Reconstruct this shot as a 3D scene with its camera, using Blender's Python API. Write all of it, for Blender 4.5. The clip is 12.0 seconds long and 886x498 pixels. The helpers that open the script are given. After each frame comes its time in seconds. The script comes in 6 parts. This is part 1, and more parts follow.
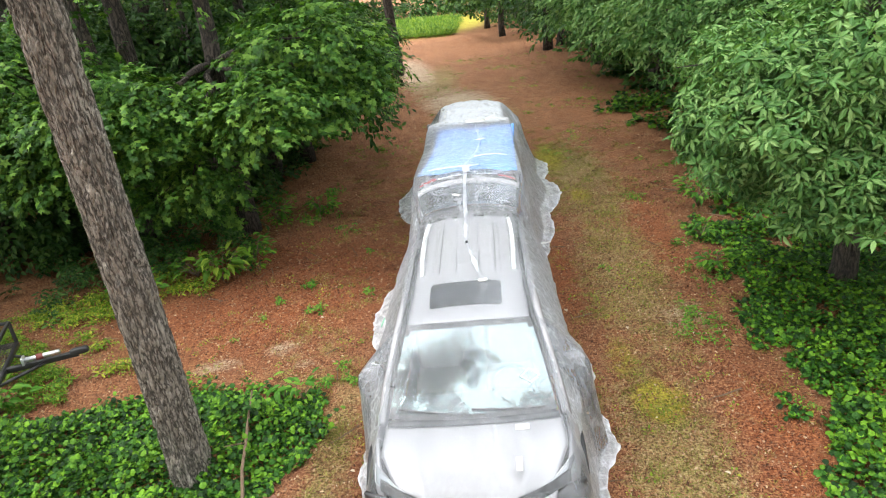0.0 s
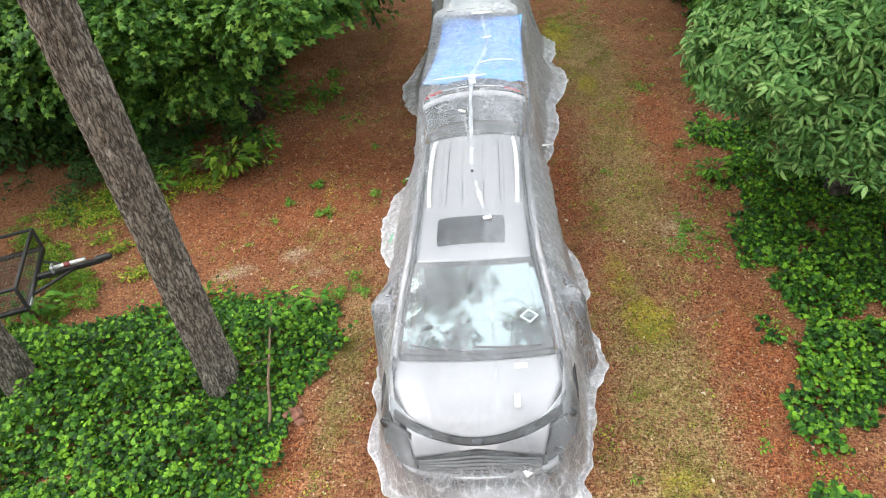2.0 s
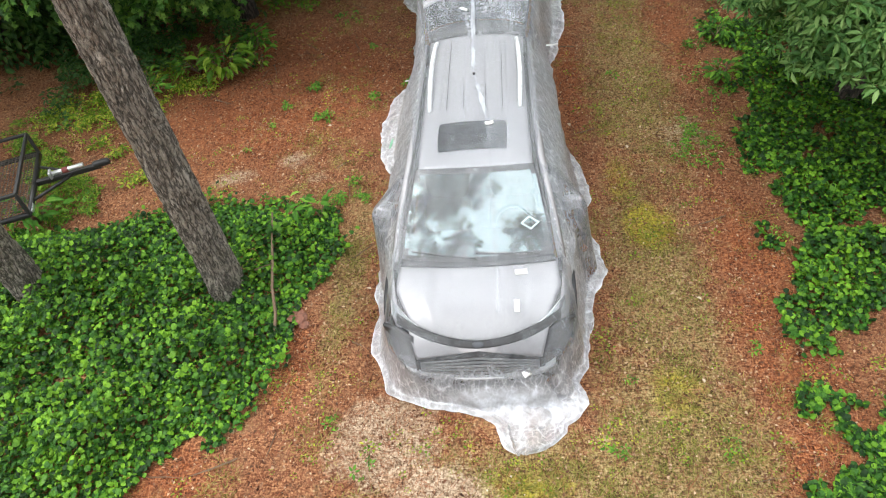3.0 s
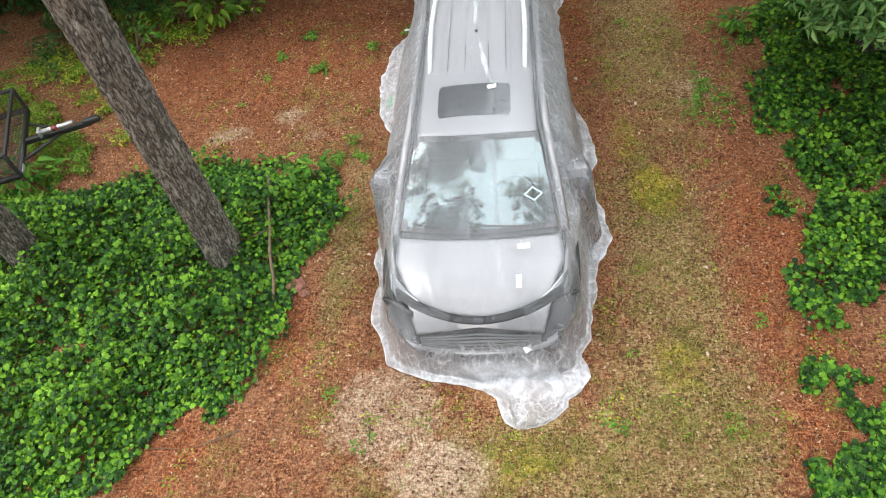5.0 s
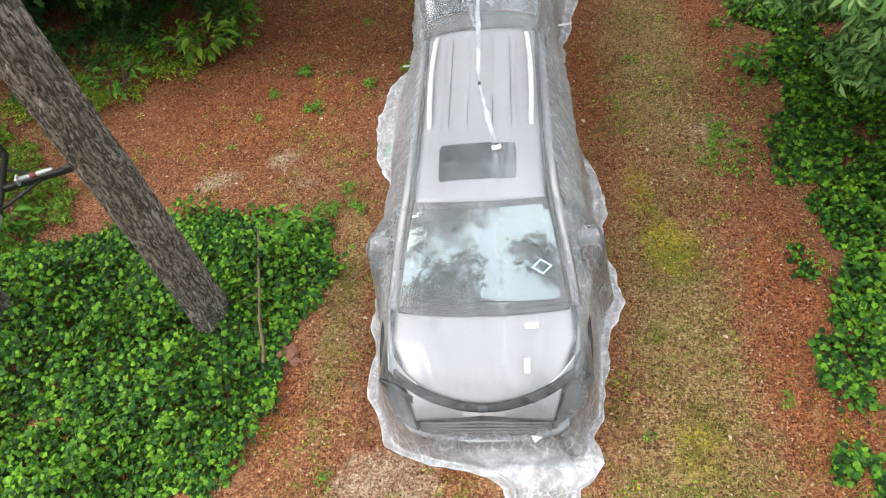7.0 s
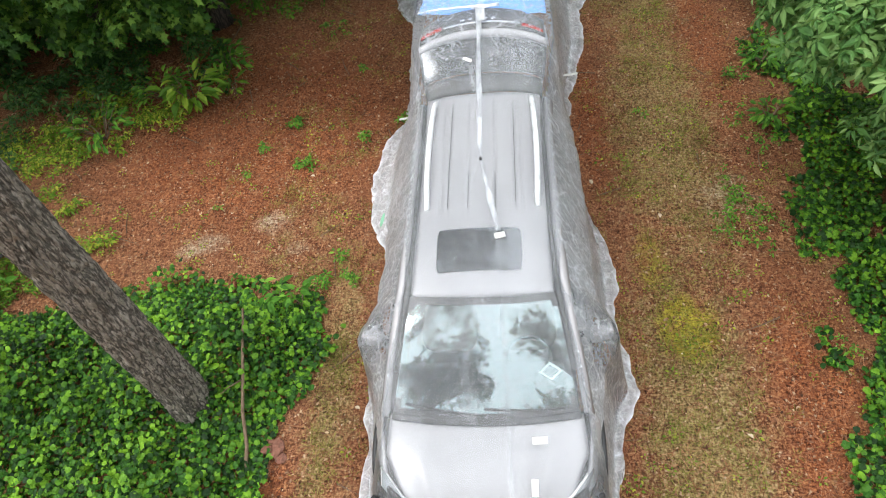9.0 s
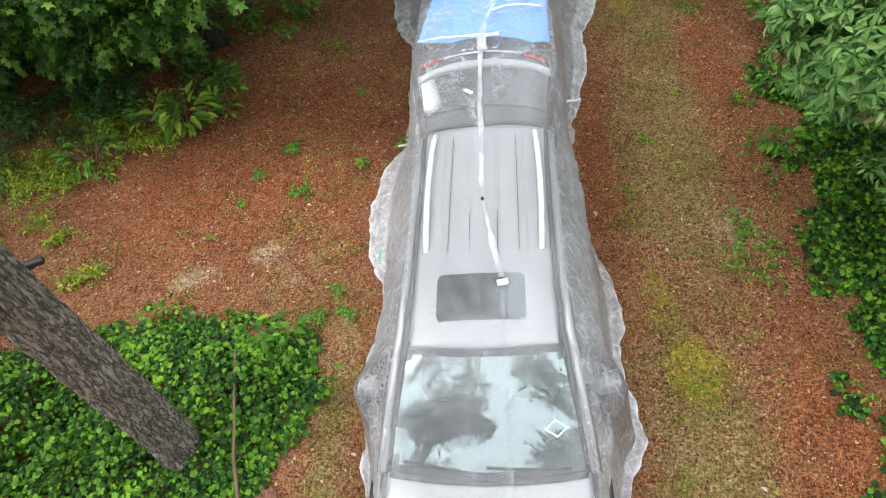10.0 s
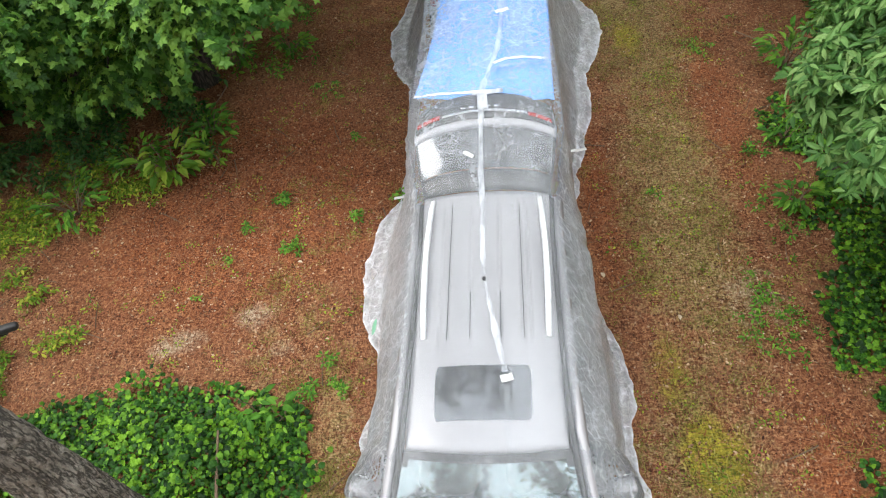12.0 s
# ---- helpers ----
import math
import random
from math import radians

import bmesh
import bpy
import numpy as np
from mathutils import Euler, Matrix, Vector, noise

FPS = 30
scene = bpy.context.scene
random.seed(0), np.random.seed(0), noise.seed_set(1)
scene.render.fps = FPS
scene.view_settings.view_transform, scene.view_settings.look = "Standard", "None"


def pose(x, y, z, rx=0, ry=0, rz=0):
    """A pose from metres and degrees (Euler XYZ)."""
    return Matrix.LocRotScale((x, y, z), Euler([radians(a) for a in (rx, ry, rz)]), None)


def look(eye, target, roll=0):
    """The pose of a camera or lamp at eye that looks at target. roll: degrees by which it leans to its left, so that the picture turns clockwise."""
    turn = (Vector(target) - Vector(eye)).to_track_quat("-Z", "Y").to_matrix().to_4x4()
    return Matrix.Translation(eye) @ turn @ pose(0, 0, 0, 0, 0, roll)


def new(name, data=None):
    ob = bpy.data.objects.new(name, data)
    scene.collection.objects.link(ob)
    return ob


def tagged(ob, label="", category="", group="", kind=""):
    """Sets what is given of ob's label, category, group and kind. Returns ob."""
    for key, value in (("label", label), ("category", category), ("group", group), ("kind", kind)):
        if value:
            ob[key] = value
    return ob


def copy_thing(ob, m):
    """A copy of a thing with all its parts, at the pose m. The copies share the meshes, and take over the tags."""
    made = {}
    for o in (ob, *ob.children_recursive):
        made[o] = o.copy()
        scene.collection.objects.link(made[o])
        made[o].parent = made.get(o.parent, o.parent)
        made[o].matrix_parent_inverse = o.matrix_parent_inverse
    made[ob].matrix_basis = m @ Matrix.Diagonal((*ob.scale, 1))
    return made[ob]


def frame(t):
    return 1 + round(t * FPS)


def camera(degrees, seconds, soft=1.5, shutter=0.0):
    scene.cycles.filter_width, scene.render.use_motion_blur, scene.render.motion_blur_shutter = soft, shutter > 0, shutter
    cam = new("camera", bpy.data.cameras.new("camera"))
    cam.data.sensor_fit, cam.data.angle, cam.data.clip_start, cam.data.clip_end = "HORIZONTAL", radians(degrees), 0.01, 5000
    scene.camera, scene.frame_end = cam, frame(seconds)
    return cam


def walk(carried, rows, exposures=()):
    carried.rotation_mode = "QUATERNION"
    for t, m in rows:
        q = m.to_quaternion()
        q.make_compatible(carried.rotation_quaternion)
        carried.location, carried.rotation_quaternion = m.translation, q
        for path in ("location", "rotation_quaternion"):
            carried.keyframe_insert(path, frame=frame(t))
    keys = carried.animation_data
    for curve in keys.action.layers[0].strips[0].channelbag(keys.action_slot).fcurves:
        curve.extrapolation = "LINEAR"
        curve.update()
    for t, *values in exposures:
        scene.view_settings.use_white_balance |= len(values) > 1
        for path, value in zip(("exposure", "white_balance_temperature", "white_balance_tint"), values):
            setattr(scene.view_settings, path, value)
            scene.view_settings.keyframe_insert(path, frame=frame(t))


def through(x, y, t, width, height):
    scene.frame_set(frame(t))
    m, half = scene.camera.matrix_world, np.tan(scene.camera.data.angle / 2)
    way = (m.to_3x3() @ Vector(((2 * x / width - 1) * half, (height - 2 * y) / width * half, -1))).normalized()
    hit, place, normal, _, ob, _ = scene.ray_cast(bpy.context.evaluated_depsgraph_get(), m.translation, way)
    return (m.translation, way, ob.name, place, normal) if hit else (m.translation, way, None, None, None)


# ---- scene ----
cam = camera(67.1, 12.0, 1.15)
PATH = [
    (0, (0.353, -3.601, 4.645), (0.185, -1.774, 3.847), -7.0),
    (0.5, (0.366, -3.479, 4.924), (0.187, -1.7, 4.027), -7.1),
    (1, (0.379, -3.369, 5.194), (0.19, -1.645, 4.198), -7.3),
    (1.5, (0.391, -3.345, 5.458), (0.193, -1.688, 4.356), -7.5),
    (2, (0.395, -3.37, 5.649), (0.19, -1.788, 4.444), -7.8),
    (2.5, (0.388, -3.369, 5.678), (0.177, -1.871, 4.369), -8.2),
    (3, (0.387, -3.339, 5.679), (0.167, -1.95, 4.257), -8.9),
    (5, (0.408, -2.953, 5.789), (0.171, -1.713, 4.238), -10.3),
    (5.5, (0.397, -2.789, 5.796), (0.159, -1.549, 4.246), -10.3),
    (6, (0.383, -2.592, 5.822), (0.146, -1.354, 4.27), -10.3),
    (6.5, (0.369, -2.381, 5.841), (0.133, -1.142, 4.289), -10.3),
    (7, (0.361, -2.148, 5.839), (0.125, -0.907, 4.289), -10.4),
    (9, (0.34, -1.243, 5.883), (0.104, 0.018, 4.348), -10.4),
    (9.5, (0.326, -1.026, 5.897), (0.091, 0.238, 4.366), -10.3),
    (10, (0.313, -0.825, 5.909), (0.081, 0.446, 4.382), -10.1),
    (10.5, (0.3, -0.633, 5.926), (0.072, 0.644, 4.404), -9.9),
    (11, (0.299, -0.442, 5.939), (0.072, 0.841, 4.421), -9.9),
    (11.5, (0.294, -0.257, 5.95), (0.067, 1.03, 4.436), -9.9),
    (12, (0.287, -0.086, 5.954), (0.06, 1.207, 4.445), -9.9),
]
walk(cam, [(t, look(e, g, r)) for t, e, g, r in PATH], [(0, 1.50), (2, 1.36), (5, 1.12), (12, 1.18)])

# ---------------------------------------------------------------- world and light
world = bpy.data.worlds.new("overcast_sky")
scene.world = world
world.use_nodes = True
wn = world.node_tree
sky = wn.nodes.new("ShaderNodeTexSky")
sky.sky_type = "NISHITA"
sky.sun_disc = False
sky.sun_elevation = radians(59)
sky.sun_rotation = radians(260)
sky.dust_density = 4.0
sky.air_density = 1.0
grey = wn.nodes.new("ShaderNodeHueSaturation")      # thin cloud takes most of the blue away
grey.inputs["Saturation"].default_value = 0.3
wn.links.new(sky.outputs[0], grey.inputs["Color"])
# the cloud layer: brighter overhead than at the horizon, as an overcast sky is
way = wn.nodes.new("ShaderNodeSeparateXYZ")
wn.links.new(wn.nodes.new("ShaderNodeTexCoord").outputs["Generated"], way.inputs[0])
rise = wn.nodes.new("ShaderNodeMapRange")
for k, v in (("From Min", 0.0), ("From Max", 1.0), ("To Min", 2.6), ("To Max", 14.0)):
    rise.inputs[k].default_value = v
wn.links.new(way.outputs["Z"], rise.inputs["Value"])
cloud = wn.nodes.new("ShaderNodeVectorMath")
cloud.operation = "SCALE"
cloud.inputs[0].default_value = (0.97, 0.99, 1.0)
wn.links.new(rise.outputs[0], cloud.inputs["Scale"])
both = wn.nodes.new("ShaderNodeMix")
both.data_type = "RGBA"
both.inputs["Factor"].default_value = 0.85
wn.links.new(grey.outputs[0], both.inputs["A"])
wn.links.new(cloud.outputs[0], both.inputs["B"])
wn.links.new(both.outputs["Result"], wn.nodes["Background"].inputs[0])
wn.nodes["Background"].inputs[1].default_value = 0.172

sun = bpy.data.lights.new("sun", "SUN")
sun.energy, sun.angle, sun.color = 1.05, radians(24), (1.0, 0.96, 0.9)
sun_ob = new("sun", sun)
sun_ob.matrix_world = look((-8.5, -1.5, 14), (0, 0, 0))

# ---------------------------------------------------------------- material tools


def material(name):
    m = bpy.data.materials.new(name)
    m.use_nodes = True
    return m, m.node_tree, m.node_tree.nodes["Principled BSDF"]


def put(nt, kind, **inputs):
    n = nt.nodes.new(kind)
    for k, v in inputs.items():
        n.inputs[k.replace("_", " ")].default_value = v
    return n


def ramp(nt, source, stops):
    r = nt.nodes.new("ShaderNodeValToRGB")
    while len(r.color_ramp.elements) < len(stops):
        r.color_ramp.elements.new(0.5)
    for e, (p, c) in zip(r.color_ramp.elements, stops):
        e.position, e.color = p, (*c, 1) if len(c) == 3 else c
    nt.links.new(source, r.inputs[0])
    return r.outputs[0]


def blend(nt, fac, a, b, mode="MIX"):
    n = nt.nodes.new("ShaderNodeMix")
    n.data_type, n.blend_type = "RGBA", mode
    for sock, v in ((n.inputs["Factor"], fac), (n.inputs["A"], a), (n.inputs["B"], b)):
        if isinstance(v, bpy.types.NodeSocket):
            nt.links.new(v, sock)
        elif isinstance(v, (int, float)):
            sock.default_value = v
        else:
            sock.default_value = (*v, 1)
    return n.outputs["Result"]


def maths(nt, op, a, b=0.0, clamp=False):
    n = nt.nodes.new("ShaderNodeMath")
    n.operation, n.use_clamp = op, clamp
    for sock, v in zip(n.inputs, (a, b)):
        if isinstance(v, bpy.types.NodeSocket):
            nt.links.new(v, sock)
        else:
            sock.default_value = v
    return n.outputs[0]


def noise_of(nt, scale, detail=4, rough=0.55, coords=None, stretch=None):
    if coords is None:
        coords = nt.nodes.new("ShaderNodeTexCoord").outputs["Object"]
    if stretch:
        mp = nt.nodes.new("ShaderNodeMapping")
        mp.inputs["Scale"].default_value = stretch
        nt.links.new(coords, mp.inputs[0])
        coords = mp.outputs[0]
    n = put(nt, "ShaderNodeTexNoise", Scale=scale, Detail=detail, Roughness=rough)
    nt.links.new(coords, n.inputs["Vector"])
    return n.outputs[0]


def bump(nt, bsdf, height, strength=0.3, distance=0.01):
    b = put(nt, "ShaderNodeBump", Strength=strength, Distance=distance)
    nt.links.new(height, b.inputs["Height"])
    nt.links.new(b.outputs[0], bsdf.inputs["Normal"])
    return b


def plain(name, color, rough=0.5, metal=0.0, vary=0.15, scale=6.0, grain=0.0, coat=0.0):
    """A surface with mottling at two scales and, if asked for, a fine relief."""
    m, nt, b = material(name)
    n1, n2 = noise_of(nt, scale), noise_of(nt, scale * 9, 6)
    both = maths(nt, "ADD", maths(nt, "MULTIPLY", n1, 0.6), maths(nt, "MULTIPLY", n2, 0.4))
    lo, hi = tuple(c * (1 - vary) for c in color), tuple(min(1, c * (1 + vary)) for c in color)
    nt.links.new(ramp(nt, both, [(0.3, lo), (0.7, hi)]), b.inputs["Base Color"])
    nt.links.new(ramp(nt, both, [(0.25, (max(0, rough - 0.08),) * 3), (0.75, (min(1, rough + 0.08),) * 3)]), b.inputs["Roughness"])
    b.inputs["Metallic"].default_value = metal
    b.inputs["Coat Weight"].default_value = coat
    if grain:
        bump(nt, b, n2, grain, 0.004)
    return m


def leafy(name, dark, mid, light, through=0.35, rough=0.45, own=0.65, patch=1.3, low=0.12):
    """Leaves: a colour of its own for each leaf, light passing through the blade."""
    m, nt, b = material(name)
    geo = nt.nodes.new("ShaderNodeNewGeometry")
    big = noise_of(nt, patch, 2)
    mixed = maths(nt, "ADD", maths(nt, "MULTIPLY", geo.outputs["Random Per Island"], own), maths(nt, "MULTIPLY", big, 1 - own))
    col = ramp(nt, mixed, [(low, dark), (0.5, mid), (0.86, light)])
    nt.links.new(col, b.inputs["Base Color"])
    b.inputs["Roughness"].default_value = rough
    b.inputs["Specular IOR Level"].default_value = 0.18
    tr = nt.nodes.new("ShaderNodeBsdfTranslucent")
    nt.links.new(blend(nt, 1.0, col, (1.0, 1.0, 0.45), "MULTIPLY"), tr.inputs[0])
    mx = put(nt, "ShaderNodeMixShader", Fac=through)
    nt.links.new(b.outputs[0], mx.inputs[1])
    nt.links.new(tr.outputs[0], mx.inputs[2])
    nt.links.new(mx.outputs[0], nt.nodes["Material Output"].inputs[0])
    return m


def bark(name, dark, light, scale=1.0):
    """Plated bark: long wandering furrows between flaky ridges."""
    m, nt, b = material(name)
    tc = nt.nodes.new("ShaderNodeTexCoord").outputs["Object"]
    furrows = []
    for sc, st, k in ((24, (1, 1, 0.22), 6.5), (50, (1, 1, 0.38), 4.5)):
        away = maths(nt, "ABSOLUTE", maths(nt, "SUBTRACT", noise_of(nt, sc * scale, 3, 0.55, tc, st), 0.5))
        furrows.append(maths(nt, "MULTIPLY", away, k, True))
    ridge = maths(nt, "MULTIPLY", furrows[0], maths(nt, "ADD", maths(nt, "MULTIPLY", furrows[1], 0.6), 0.4))
    fine = noise_of(nt, 70 * scale, 6, 0.65, tc, (1, 1, 0.4))
    tone = ramp(nt, fine, [(0.3, dark), (0.7, light)])
    patch = noise_of(nt, 3.0, 4, 0.6, tc)
    tone = blend(nt, ramp(nt, patch, [(0.4, (0, 0, 0)), (0.7, (0.55, 0.55, 0.55))]), tone, (light[0] * 1.15, light[1] * 1.2, light[2] * 1.25))
    nt.links.new(blend(nt, ramp(nt, ridge, [(0.05, (0, 0, 0)), (0.36, (1, 1, 1))]), tuple(c * 0.4 for c in dark), tone), b.inputs["Base Color"])
    b.inputs["Roughness"].default_value = 0.9
    bump(nt, b, maths(nt, "ADD", ridge, maths(nt, "MULTIPLY", fine, 0.35)), 1.0, 0.03)
    return m


def glass(name, tint, see=0.6, rough=0.03, ior=2.0, sheen=(0.9, 0.97, 1.0)):
    """Window glass: part of the light passes, tinted; the rest mirrors the sky by its Fresnel."""
    m, nt, b = material(name)
    b.inputs["Base Color"].default_value = (0.006, 0.007, 0.008, 1)
    b.inputs["Roughness"].default_value = rough
    b.inputs["IOR"].default_value = 1.6
    tp = nt.nodes.new("ShaderNodeBsdfTransparent")
    tp.inputs[0].default_value = (*tint, 1)
    gl = nt.nodes.new("ShaderNodeBsdfGlossy")
    gl.inputs["Color"].default_value = (*sheen, 1)
    gl.inputs["Roughness"].default_value = rough
    fr = put(nt, "ShaderNodeFresnel", IOR=ior)
    base = put(nt, "ShaderNodeMixShader", Fac=see)
    nt.links.new(b.outputs[0], base.inputs[1])
    nt.links.new(tp.outputs[0], base.inputs[2])
    mx = nt.nodes.new("ShaderNodeMixShader")
    nt.links.new(fr.outputs[0], mx.inputs[0])
    nt.links.new(base.outputs[0], mx.inputs[1])
    nt.links.new(gl.outputs[0], mx.inputs[2])
    nt.links.new(mx.outputs[0], nt.nodes["Material Output"].inputs[0])
    return m


def film(name, low, high, scale=3.0, crinkle=0.5):
    """Clear polythene: mostly see-through, milky along its creases and hems, glossy all over."""
    m, nt, b = material(name)
    tc = nt.nodes.new("ShaderNodeTexCoord").outputs["Object"]
    n1 = noise_of(nt, scale, 5, 0.62, tc, (2.4, 0.6, 1.0))
    folds = []
    for sc, k, st in ((scale * 3.2, 22.0, (1, 1, 0.6)), (scale * 7.0, 17.0, (1, 0.8, 0.5)), (scale * 15, 12.0, (1, 1.3, 0.45))):
        away = maths(nt, "ABSOLUTE", maths(nt, "SUBTRACT", noise_of(nt, sc, 1, 0.4, tc, st), 0.5))
        folds.append(maths(nt, "SUBTRACT", 1.0, maths(nt, "MULTIPLY", away, k), True))
    crease = maths(nt, "ADD", maths(nt, "MULTIPLY", folds[0], 0.55), maths(nt, "ADD", maths(nt, "MULTIPLY", folds[1], 0.50), maths(nt, "MULTIPLY", folds[2], 0.40)))
    # looseness of the film, plus haze painted in for low viewing angles
    att = nt.nodes.new("ShaderNodeAttribute")
    att.attribute_name = "slack_haze"
    slack_haze = att.outputs["Fac"]
    broad = []
    for sc, k in ((scale * 1.7, 7.0), (scale * 4.2, 6.0)):
        away = maths(nt, "ABSOLUTE", maths(nt, "SUBTRACT", noise_of(nt, sc, 2, 0.5, tc), 0.5))
        broad.append(maths(nt, "SUBTRACT", 1.0, maths(nt, "MULTIPLY", away, k), True))
    lies = maths(nt, "MULTIPLY", maths(nt, "SUBTRACT", slack_haze, 0.48), 5.0, True)
    soft_fold = maths(nt, "ADD", maths(nt, "MULTIPLY", broad[0], 0.55), maths(nt, "MULTIPLY", broad[1], 0.45))
    crease = maths(nt, "POWER", maths(nt, "ADD", maths(nt, "MULTIPLY", crease, maths(nt, "SUBTRACT", 1.0, maths(nt, "MULTIPLY", lies, 0.75))), maths(nt, "MULTIPLY", soft_fold, maths(nt, "MULTIPLY", lies, 0.75))), 1.25)
    hem = nt.nodes.new("ShaderNodeMapRange")
    hem.inputs["From Min"].default_value, hem.inputs["From Max"].default_value = 0.93, 1.0
    nt.links.new(slack_haze, hem.inputs["Value"])
    patchy = ramp(nt, n1, [(0.45, (0, 0, 0)), (0.75, (1, 1, 1))])
    veil = maths(nt, "ADD", maths(nt, "MULTIPLY", patchy, high - low), low)
    veil = maths(nt, "ADD", veil, maths(nt, "MULTIPLY", slack_haze, maths(nt, "ADD", maths(nt, "MULTIPLY", slack_haze, 0.16), 0.25)))
    veil = maths(nt, "ADD", veil, maths(nt, "MULTIPLY", hem.outputs[0], 0.16))
    veil = maths(nt, "ADD", veil, maths(nt, "MULTIPLY", crease, maths(nt, "ADD", maths(nt, "MULTIPLY", slack_haze, 0.75), 0.05)), True)
    nt.nodes.remove(b)
    df, tl, gl, tp = (nt.nodes.new("ShaderNodeBsdf" + k) for k in ("Diffuse", "Translucent", "Glossy", "Transparent"))
    df.inputs[0].default_value = (0.87, 0.905, 0.97, 1)
    tl.inputs[0].default_value = (0.85, 0.895, 0.97, 1)
    tp.inputs[0].default_value = (0.97, 0.98, 0.985, 1)
    gl.inputs["Roughness"].default_value = 0.30
    milk = put(nt, "ShaderNodeMixShader", Fac=0.3)
    nt.links.new(df.outputs[0], milk.inputs[1])
    nt.links.new(tl.outputs[0], milk.inputs[2])
    body = nt.nodes.new("ShaderNodeMixShader")
    nt.links.new(veil, body.inputs[0])
    nt.links.new(tp.outputs[0], body.inputs[1])
    nt.links.new(milk.outputs[0], body.inputs[2])
    fr = put(nt, "ShaderNodeFresnel", IOR=1.29)
    shine = nt.nodes.new("ShaderNodeMixShader")
    nt.links.new(fr.outputs[0], shine.inputs[0])
    nt.links.new(body.outputs[0], shine.inputs[1])
    nt.links.new(gl.outputs[0], shine.inputs[2])
    bp = put(nt, "ShaderNodeBump", Strength=crinkle, Distance=0.02)
    nt.links.new(maths(nt, "MULTIPLY", crease, maths(nt, "ADD", maths(nt, "MULTIPLY", slack_haze, 0.9), 0.10)), bp.inputs["Height"])
    for s in (df, gl, fr):
        nt.links.new(bp.outputs[0], s.inputs["Normal"])
    nt.links.new(shine.outputs[0], nt.nodes["Material Output"].inputs[0])
    return m


def ground_material():
    m, nt, b = material("forest_floor")
    tc = nt.nodes.new("ShaderNodeTexCoord").outputs["Object"]
    fibre = noise_of(nt, 55, 6, 0.7, tc, (1, 0.45, 1))
    fibre2 = noise_of(nt, 55, 6, 0.7, tc, (0.4, 1, 1))
    mid = noise_of(nt, 5, 6, 0.65, tc)
    big = noise_of(nt, 1.1, 6, 0.68, tc)
    straw = maths(nt, "ADD", maths(nt, "MULTIPLY", fibre, 0.5), maths(nt, "MULTIPLY", fibre2, 0.5))
    needles = ramp(nt, straw, [(0.41, (0.030, 0.011, 0.006)), (0.5, (0.218, 0.084, 0.036)), (0.58, (0.50, 0.275, 0.14))])
    needles = blend(nt, ramp(nt, mid, [(0.44, (0, 0, 0)), (0.70, (0.55, 0.55, 0.55))]), needles, (0.30, 0.165, 0.095))
    grass = ramp(nt, straw, [(0.415, (0.050, 0.036, 0.012)), (0.5, (0.225, 0.158, 0.062)), (0.575, (0.43, 0.325, 0.165))])
    moss = ramp(nt, straw, [(0.41, (0.10, 0.095, 0.010)), (0.58, (0.46, 0.40, 0.05))])
    sand = ramp(nt, straw, [(0.41, (0.14, 0.09, 0.055)), (0.49, (0.38, 0.28, 0.19)), (0.58, (0.62, 0.51, 0.38))])
    # redder straw, and shade beside the car and under trees put into the colour
    red_straw_shade = nt.nodes.new("ShaderNodeAttribute")
    red_straw_shade.attribute_name = "red_straw_shade"
    patchy = maths(nt, "ADD", red_straw_shade.outputs["Fac"], maths(nt, "MULTIPLY", maths(nt, "SUBTRACT", mid, 0.5), 1.3))
    col = blend(nt, ramp(nt, patchy, [(0.25, (0, 0, 0)), (0.75, (1, 1, 1))]), needles, blend(nt, 1.0, needles, (1.02, 0.77, 0.62), "MULTIPLY"))
    for key, tone, soft in (("grass", grass, 0.95), ("moss", moss, 0.6), ("sand", sand, 0.6)):
        att = nt.nodes.new("ShaderNodeAttribute")
        att.attribute_name = key
        broken = maths(nt, "ADD", att.outputs["Fac"], maths(nt, "MULTIPLY", maths(nt, "SUBTRACT", maths(nt, "ADD", maths(nt, "MULTIPLY", mid, 0.6), maths(nt, "MULTIPLY", straw, 0.4)), 0.5), 2.6 * soft))
        col = blend(nt, ramp(nt, broken, [(0.38, (0, 0, 0)), (0.72, (1, 1, 1))]), col, tone)
    col = blend(nt, ramp(nt, big, [(0.36, (0.65, 0.65, 0.65)), (0.62, (0, 0, 0))]), col, blend(nt, 1.0, col, (0.62, 0.55, 0.5), "MULTIPLY"))
    nt.links.new(col, b.inputs["Base Color"])
    b.inputs["Roughness"].default_value = 0.95
    b.inputs["Specular IOR Level"].default_value = 0.2
    bump(nt, b, maths(nt, "ADD", straw, mid), 0.8, 0.03)
    return m


PAINT = plain("champagne_silver_paint", (0.335, 0.328, 0.345), 0.40, 0.15, 0.08, 3.0, 0.0, 0.35)
BLACK = plain("black_plastic", (0.022, 0.022, 0.024), 0.5, 0.0, 0.3, 9.0, 0.15)
RUBBER = plain("tyre_rubber", (0.018, 0.018, 0.018), 0.85, 0.0, 0.3, 14.0, 0.3)
CHROME = plain("brushed_silver", (0.78, 0.79, 0.80), 0.22, 0.9, 0.05, 8.0)
RAIL = plain("anodised_rail", (0.86, 0.87, 0.88), 0.30, 0.1, 0.05, 8.0)
LAMP = glass("headlamp_lens", (0.8, 0.82, 0.85), 0.6, 0.3, 1.35)
RED = plain("red_lamp_lens", (0.42, 0.02, 0.02), 0.15, 0.0, 0.2, 20.0, 0.0, 0.6)
